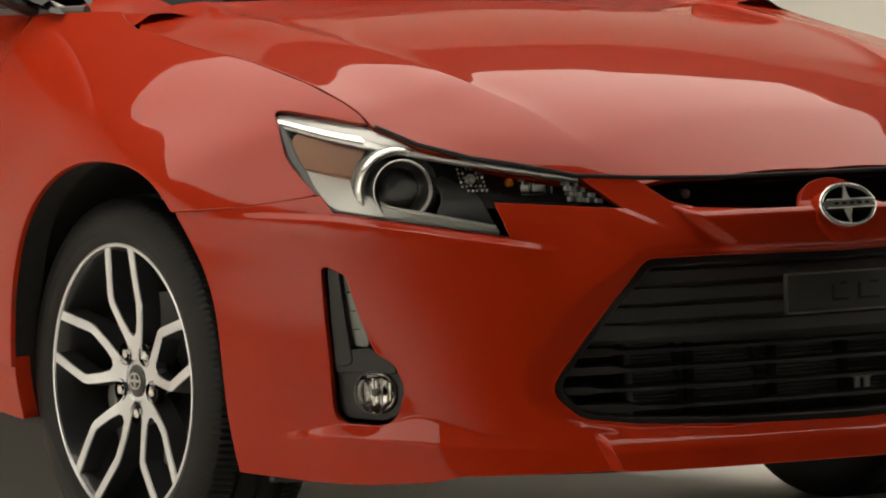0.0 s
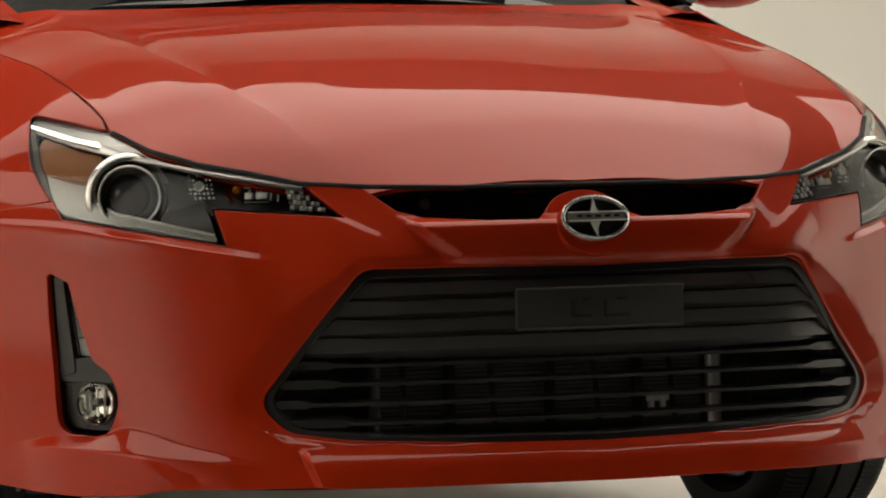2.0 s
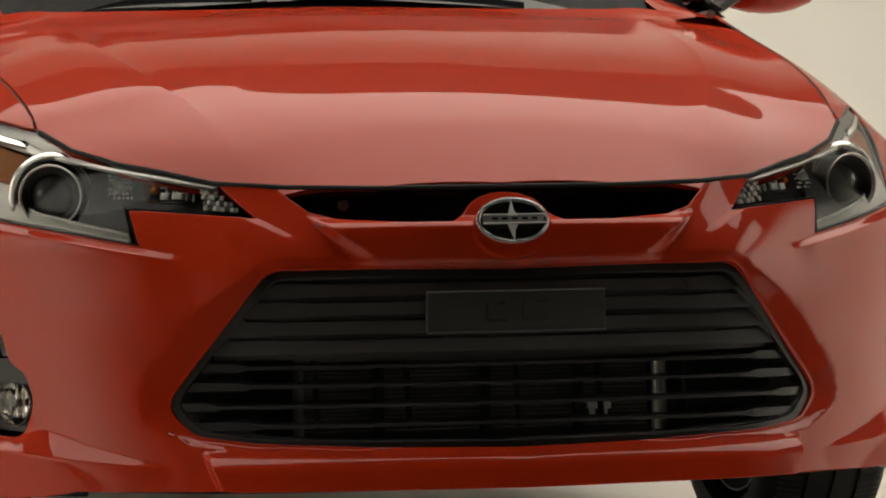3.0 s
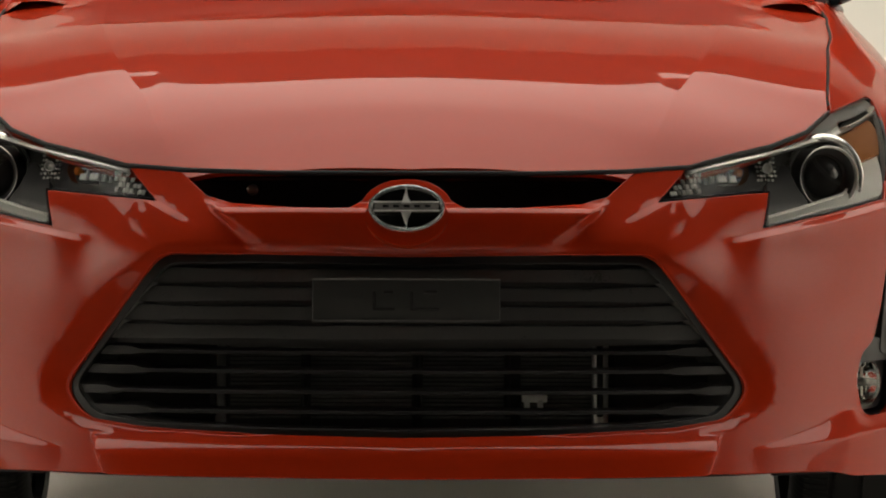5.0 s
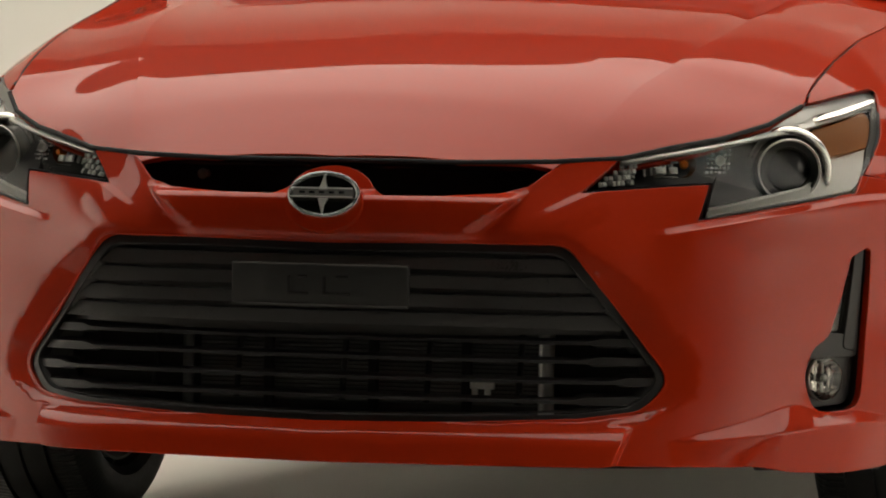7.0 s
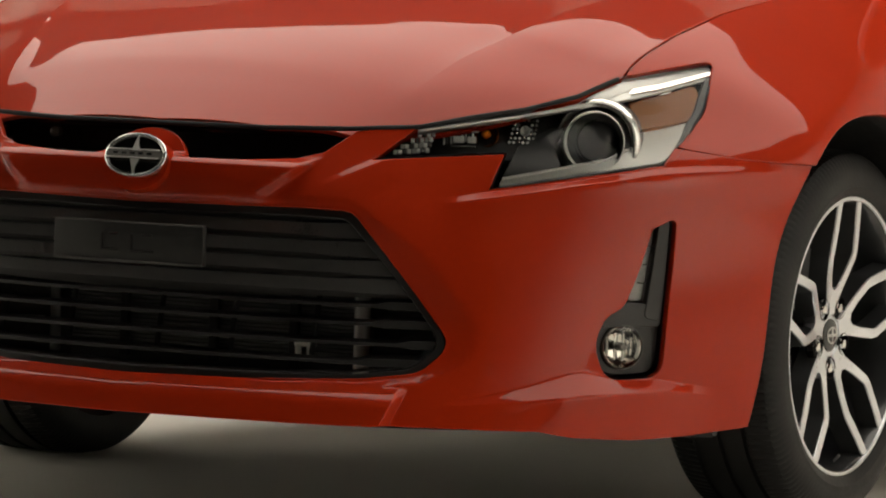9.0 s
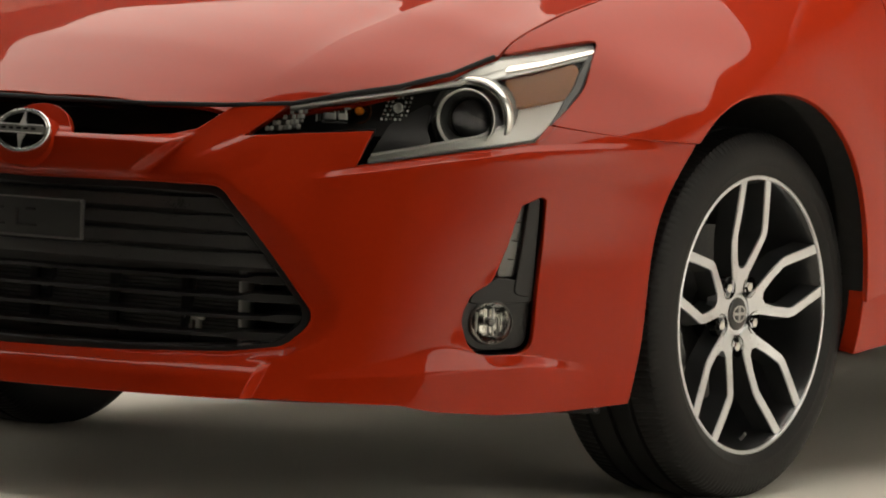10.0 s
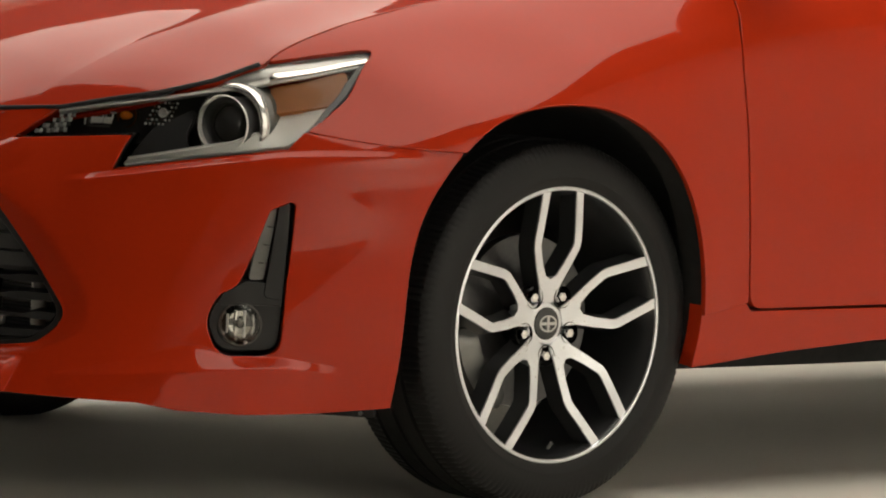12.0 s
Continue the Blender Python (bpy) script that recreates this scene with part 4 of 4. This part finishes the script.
def build_wheel():
    """A wheel round the x axis, its outer face towards +x, the rim's edge at x = 0.1."""
    wheel = new("wheel")
    part("tyre", tyre_mesh(), RUBBER, wheel, "black low-profile tyre", angle=28)
    rim = part("rim", lathe([(.098, .240), (.1035, .2385), (.1045, .2355), (.1035, .2325), (.1005, .2315)], 96), ALLOY, wheel, "machined silver edge")
    part("barrel", lathe([(.101, .2325), (.094, .227), (.060, .221), (.02, .214), (-.09, .214), (-.09, .218)], 96), DARK_ALLOY, rim, "dark grey inner barrel")
    part("hub", lathe([(.066, .020), (.0695, .022), (.0715, .033), (.0705, .036), (.068, .041), (.060, .044), (.035, .046)], 60), ALLOY, rim)
    faces, sides = {}, {}
    for sign in (1, -1):
        a, b = spoke_mesh(sign, True), spoke_mesh(sign, False)
        for bm, store in ((a, faces), (b, sides)):
            moved(bm, Matrix.Translation((.1015, 0, 0)))
            store[sign] = part("spoke_face" if store is faces else "spoke_side", bm, ALLOY if store is faces else DARK_ALLOY, rim, angle=25)
    for k in range(5):
        root = [Vector((w, r)) for w, r in ((-.010, .036), (-.0115, .060), (-.0105, .082), (0, .077), (.0105, .082), (.0115, .060), (.010, .036))]
        bm = bmesh.new()
        top = [bm.verts.new((.0733 + .09 * (p.y - .04), p.x, p.y)) for p in root]
        low = [bm.verts.new((v.co.x - .02, v.co.y, v.co.z)) for v in top]
        bm.faces.new(top)
        for i in range(len(root)):
            bm.faces.new((top[i - 1], top[i], low[i], low[i - 1]))
        bmesh.ops.recalc_face_normals(bm, faces=bm.faces)
        part("spoke_root", moved(bm, Matrix.Rotation(radians(72 * k), 4, "X")), ALLOY, rim, angle=25)
    for k in range(1, 5):
        for store in (faces, sides):
            for sign in (1, -1):
                o = store[sign].copy()
                scene.collection.objects.link(o)
                o.matrix_basis = Matrix.Rotation(radians(72 * k), 4, "X")
    for k in range(5):
        a = 36 + 72 * k
        p = polar(.056, a)
        part("lug_hole", moved(lathe([(.060, .0198), (.0745, .0195), (.0755, .0185), (.062, .0170), (.060, 0)], 28), Matrix.Translation((0, p.x, p.y))), GLOSS_BLACK, rim)
        part("lug_nut", moved(lathe([(.05, .0105), (.071, .0105), (.076, .008), (.0775, 0)], 6), Matrix.Translation((0, p.x, p.y))), CHROME, rim)
    cap = part("centre_cap", lathe([(.068, .0285), (.0725, .028), (.0745, .024), (.0755, 0)], 40), DARK_ALLOY, rim, "dark cap with a silver emblem")
    bm = bmesh.new()
    for k in range(40):
        a = 2 * math.pi * k / 40
        for rr in (.0205, .0165):
            bm.verts.new((.0765, rr * 1.0 * math.cos(a), rr * .72 * math.sin(a)))
    bm.verts.ensure_lookup_table()
    for k in range(40):
        bm.faces.new([bm.verts[2 * k], bm.verts[(2 * k + 2) % 80], bm.verts[(2 * k + 3) % 80], bm.verts[2 * k + 1]])
    bm2 = join(bm, box((.002, .034, .005), (.076, 0, 0), 0), box((.002, .005, .024), (.0762, 0, 0), 0))
    part("emblem", bm2, SATIN, cap)
    disc = part("brake_disc", lathe([(.010, .05), (.010, .150), (-.012, .150), (-.012, .05)], 72), STEEL, wheel, "grey brake disc")
    bm, rows = bmesh.new(), []
    for k in range(13):
        a, end = radians(-66 + 5.2 * k), ease(0, 1.5, min(k, 12 - k))
        t, w = .012 + .010 * end, .022 + .008 * end
        rows.append([bm.verts.new((.012 + x, -(.150 + r) * math.cos(a), (.150 + r) * math.sin(a))) for x, r in ((w, -t * .9), (w * 1.06, 0), (w * .8, t), (-w, t), (-w, -t))])
    for a, b in zip(rows, rows[1:]):
        for j in range(5):
            bm.faces.new((a[j], a[(j + 1) % 5], b[(j + 1) % 5], b[j]))
    bm.faces.new(rows[0])
    bm.faces.new(rows[-1][::-1])
    bmesh.ops.recalc_face_normals(bm, faces=bm.faces)
    part("caliper", bm, SMOKE, wheel, "silver grey brake caliper", angle=40)
    part("valve", tube([(.088, .0, -.214), (.098, .0, -.203)], .003, 8), BLACK_PLASTIC, rim)
    return wheel


wheel = build_wheel()
wheel.parent = car
wheel.matrix_basis = pose(.7505, 0, .3145)
for x, y, spin in ((.7505, 2.96, 20), (-.7505, 0, 0), (-.7505, 2.96, 40)):
    m = Matrix.Translation((x, y, .3145)) @ (Matrix.Rotation(math.pi, 4, "Z") if x < 0 else Matrix()) 
    w = copy_thing(wheel, m)
    w.parent = car

# wheel housings, underside and engine bay
for side in (1, -1):
    for y0 in (ARCH_Y, 2.96):
        bm, rows = bmesh.new(), []
        for k in range(25):
            a = math.pi * (1.08 - 1.16 * k / 24)
            y, z = y0 + (ARCH_R + .012) * math.cos(a), ARCH_Z + (ARCH_R + .012) * math.sin(a)
            rows.append([bm.verts.new((side * x, y, max(z, .2))) for x in (.845 if a > math.pi / 2 else .872, .80, .52)] + [bm.verts.new((side * .515, y0 + (ARCH_R * .3) * math.cos(a), max(.2, ARCH_Z + ARCH_R * .3 * math.sin(a))))])
        for a, b in zip(rows, rows[1:]):
            for j in range(3):
                bm.faces.new((a[j], a[j + 1], b[j + 1], b[j]))
        part("wheel_housing", bm, MATT_BLACK, car)
bm = bmesh.new()
edge = [shell(k, .18) * .965 for k in np.linspace(0, 1.08, 19)]
edge = [(p.x, p.y) for p in edge] + [(.70, -.36)]
f = bm.faces.new([bm.verts.new((x, y, .182)) for x, y in both(edge)])
part("undertray", bm, MATT_BLACK, car)
part("underbody", box((1.05, 3.9, .04), (0, 1.35, .21)), MATT_BLACK, car)
part("floor_pan", box((1.36, 2.30, .04), (0, 1.50, .27)), MATT_BLACK, car)
part("crossmember", box((1.0, .03, .16), (0, -.66, .60), .01), MATT_BLACK, car)
part("engine_bay", box((1.0, .55, .36), (0, -.20, .40), .02), MATT_BLACK, car)
for side in (1, -1):
    part("air_dam", box((.22, .010, .03), (side * .68, -.40, .172), .003, Matrix.Rotation(radians(side * 35), 4, "Z")), MATT_BLACK, car)
    part("bolt", lathe([(0, .004), (.003, .004), (.003, 0)], 8), STEEL, car).matrix_basis = pose(side * .80, -.395, .170, 0, 0, -60 if side > 0 else -120)

# cabin: one curved shell, cut into windscreen, roof and rear window
TOP_Y = (.15, .30, .6, .95, 1.3, 1.8, 2.3, 2.7, 3.1, 3.45)
TOP_Z = (.90, .985, 1.15, 1.32, 1.395, 1.415, 1.38, 1.27, 1.08, .98)
TOP_W = (.74, .75, .73, .68, .64, .63, .625, .64, .68, .74)


def cabin_skin(x, y):
    w, zc = curve_through(TOP_Y, TOP_W, y), curve_through(TOP_Y, TOP_Z, y)
    drop = .05 + .05 * ease(.2, .9, y)
    return Vector((x, y, zc - drop * (abs(x) / w) ** 2.6))


def cabin_edge(y, f=1.0):
    return (curve_through(TOP_Y, TOP_W, y) * f, y)


panel("windscreen", rounded(both([(0, .30), (.5, .27), cabin_edge(.22, .95), cabin_edge(.6, .93), cabin_edge(1.0, .9), (0, 1.08)])), cabin_skin, WINDOW, car, lip=0, step=.06, label="dark windscreen")
panel("roof", rounded(both([(0, 1.09), cabin_edge(1.01, .9), cabin_edge(.6, .94), cabin_edge(.42, .95), cabin_edge(.42, 1.0), cabin_edge(.6, 1.0), cabin_edge(1.0, 1.0), cabin_edge(1.6, 1.0), cabin_edge(2.3, 1.0), cabin_edge(2.8, 1.0), cabin_edge(3.1, 1.0), cabin_edge(3.1, .9), cabin_edge(2.5, .88), (0, 2.45)])), cabin_skin, PAINT, car, lip=.01, step=.06)
panel("rear_window", rounded(both([(0, 2.46), cabin_edge(2.51, .87), cabin_edge(3.09, .89), (0, 3.12)])), cabin_skin, WINDOW, car, lip=0, step=.06)
panel("tailgate", rounded(both([(0, 3.13), cabin_edge(3.11, 1.0), (.74, 3.40), (.6, 3.46), (0, 3.5)])), cabin_skin, PAINT, car, lip=.02, step=.06)
part("rear_bumper", box((1.50, .12, .72), (0, 3.42, .60), .05), PAINT, car)
for side in (1, -1):
    bm, rows = bmesh.new(), []
    for y in np.linspace(.34, 3.0, 24):
        e = cabin_skin(side * curve_through(TOP_Y, TOP_W, y), y)
        lowp = skin(side * along(y, .945), .945)
        rows.append([bm.verts.new(lowp + Vector((-side * .02, 0, 0))), bm.verts.new(lowp.lerp(e, .5) + Vector((side * .02, 0, 0))), bm.verts.new(e + Vector((0, 0, -.004)))])
    for a, b in zip(rows, rows[1:]):
        for j in range(2):
            bm.faces.new((a[j], a[j + 1], b[j + 1], b[j]))
    bmesh.ops.recalc_face_normals(bm, faces=bm.faces)
    part("side_window", bm, WINDOW, car, angle=60)
    bm, rows = bmesh.new(), []
    for y in np.linspace(.38, .66, 8):
        e = cabin_skin(side * curve_through(TOP_Y, TOP_W, y), y)
        lowp = skin(side * along(y, .945), .945)
        rows.append([bm.verts.new(q + Vector((side * .006, -.004, .006))) for q in (lowp + Vector((-side * .02, 0, 0)), lowp.lerp(e, .5) + Vector((side * .02, 0, 0)), e)])
    for a, b in zip(rows, rows[1:]):
        for j in range(2):
            bm.faces.new((a[j], a[j + 1], b[j + 1], b[j]))
    bmesh.ops.recalc_face_normals(bm, faces=bm.faces)
    part("mirror_sail", bm, FRAME_BLACK, car, angle=60)
    belt = [skin(side * along(y, .953), .953) + Vector((-side * .004, 0, 0)) for y in np.linspace(.30, 3.0, 16)]
    part("belt_strip", tube(belt, .009, 8), BLACK_PLASTIC, car)
    mirror = new("door_mirror")
    mirror.parent = car
    bm = bmesh.new()
    bmesh.ops.create_icosphere(bm, subdivisions=3, radius=1)
    for v in bm.verts:
        v.co.y = v.co.y * (.075 if v.co.y < 0 else .02)
        v.co.x *= .115 * (1 - .15 * v.co.z)
        v.co.z *= .075
    moved(bm, Matrix.Translation((side * .90, .50, 1.035)))
    part("mirror_shell", bm, PAINT, mirror)
    part("mirror_foot", tube([(side * .74, .45, .950), (side * .79, .46, .972), (side * .84, .48, 1.0)], .026, 12, .5), FRAME_BLACK, mirror)
    part("mirror_glass", plate_of(oval(.10, .062), .004), CHROME, mirror).matrix_basis = pose(side * .90, .523, 1.035, 0, 0, 180)
# upper rear corners of the fenders, beside the cowl
for side in (1, -1):
    bm, rows = bmesh.new(), []
    for y in np.linspace(.15, .36, 9):
        inner_p = Vector((side * .600, y, hood_skin(side * .600, y).z - .003 - .10 * max(0, y - .22)))
        outer_p = skin(side * along(y, .942), .942) + Vector((-side * .003, 0, 0))
        rows.append([bm.verts.new(inner_p.lerp(outer_p, k / 4) + Vector((0, 0, .005 * math.sin(math.pi * k / 4)))) for k in range(5)])
        rows[-1].append(bm.verts.new(skin(side * along(y, .905), .905) + Vector((-side * .004, 0, 0))))
    for a, b in zip(rows, rows[1:]):
        for j in range(5):
            bm.faces.new((a[j], a[j + 1], b[j + 1], b[j]) if side > 0 else (a[j], b[j], b[j + 1], a[j + 1]))
    bmesh.ops.recalc_face_normals(bm, faces=bm.faces)
    part("fender_corner", bm, PAINT, car, angle=60)
# cowl and wipers; the cowl's back is raised to darken the windscreen's foot
bm, rows = bmesh.new(), []
for x in np.linspace(-.60, .60, 21):
    back = -.05 * (x / .7) ** 2
    rows.append([bm.verts.new((x, .21 + back, .915 - .04 * (x / .7) ** 2)), bm.verts.new((x, .285 + back, .958 - .03 * (x / .7) ** 2)), bm.verts.new((x, .44 + back, 1.085 - .045 * (x / .7) ** 2))])
for a, b in zip(rows, rows[1:]):
    for j in range(2):
        bm.faces.new((a[j], b[j], b[j + 1], a[j + 1]))
part("cowl", bm, MATT_BLACK, car, angle=60)
for x0, x1 in ((.42, -.16), (-.10, -.62)):
    wiper = new("wiper")
    wiper.parent = car
    wiper.location = (0, -.03, .055)
    part("wiper_arm", tube([(x0, .345, .965), (x0 - .08, .35, .99), (x0 * .5 + x1 * .5, .37, 1.003), (x1 + .12, .38, 1.003)], .008, 8, .6), BLACK_PLASTIC, wiper)
    part("wiper_blade", tube([(x0 - .02, .38, 1.0), ((x0 + x1) / 2, .395, 1.012), (x1, .385, .995)], .007, 8), BLACK_PLASTIC, wiper)

# ---- studio ----
FRONT_LINE, COVE_X, COVE_Y, COVE_R = -1.6, 9.0, 7.0, 1.6


def cove_ring(inset, z):
    """The backdrop's plan line: up one side, round the back with wide corners, down the other."""
    x, y, r = COVE_X - inset, COVE_Y - inset, max(.3, 3.0 - inset)
    pts = [(-x, -9.5), (-x, -4.0), (-x, FRONT_LINE)]
    for k in range(9):
        a = math.pi - math.pi / 2 * k / 8
        pts.append((-x + r + r * math.cos(a), y - r + r * math.sin(a)))
    for k in range(9):
        a = math.pi / 2 - math.pi / 2 * k / 8
        pts.append((x - r + r * math.cos(a), y - r + r * math.sin(a)))
    return pts + [(x, FRONT_LINE), (x, -4.0), (x, -9.5)], z


bm, rings = bmesh.new(), []
levels = [(COVE_R * (1 - math.sin(math.pi / 2 * k / 8)), COVE_R * (1 - math.cos(math.pi / 2 * k / 8))) for k in range(9)] + [(0, 3.0), (0, 5.5)]
for inset, z in levels:
    pts, z = cove_ring(inset, z)
    rings.append([bm.verts.new((x, y, z)) for x, y in pts])
for a, b in zip(rings, rings[1:]):
    for i in range(len(a) - 1):
        bm.faces.new((a[i], a[i + 1], b[i + 1], b[i]))
low = rings[0]
bm.faces.new(low[2:-2])
bm.faces.new([low[0], low[1], low[2], bm.verts.new((-7.2, FRONT_LINE, 0)), bm.verts.new((-7.2, -9.5, 0))])
bm.faces.new([low[-3], low[-2], low[-1], bm.verts.new((7.2, -9.5, 0)), bm.verts.new((7.2, FRONT_LINE, 0))])
bmesh.ops.recalc_face_normals(bm, faces=bm.faces)
tagged(part("backdrop", bm, CYC, None, angle=60), "off-white seamless studio cove, floor curving up into the walls", "backdrop", kind="structure")
tagged(part("floor", box((26, 26, .1), (0, -3.5, -.055), 0), DARK_FLOOR, smooth=False), "dark grey studio floor in front of the white cove", "floor", kind="structure")
# unseen dark enclosure, added so the car mirrors darkness beyond the cove
tagged(part("wall_front", box((26, .1, 6.5), (0, -15.5, 3.2), 0), DRAPE, smooth=False), "unseen black drape added to close off light", "wall", kind="structure")
for side in (1, -1):
    tagged(part("wall_side", box((.1, 26, 6.5), (side * 11, -3.5, 3.2), 0), DRAPE, smooth=False), "unseen black drape added to close off light", "wall", kind="structure")
tagged(part("wall_back", box((26, .1, 6.5), (0, 9, 3.2), 0), DRAPE, smooth=False), "unseen black drape added to close off light", "wall", kind="structure")
tagged(part("ceiling", box((26, 26, .1), (0, -3.5, 6.5), 0), DRAPE, smooth=False), "unseen dark ceiling added to close off light", "ceiling", kind="structure")
softbox = thing("overhead_softbox", "large lit white softbox hanging over the car", "studio light")
# sheet added out of view to stop the diffuser lighting the ceiling
part("upward_light_block", box((8.6, 4.7, .02), (0, .75, 4.24), 0), MATT_BLACK, softbox, "unseen black sheet added to block upward light", smooth=False)
part("diffuser", box((8.6, 4.7, .02), (0, .75, 4.2), 0), SOFT, softbox, smooth=False)
part("frame", join(box((8.7, .08, .3), (0, -1.64, 4.32), .01), box((8.7, .08, .3), (0, 3.14, 4.32), .01), box((.08, 4.7, .3), (4.34, .75, 4.32), .01), box((.08, 4.7, .3), (-4.34, .75, 4.32), .01)), BLACK_PLASTIC, softbox)
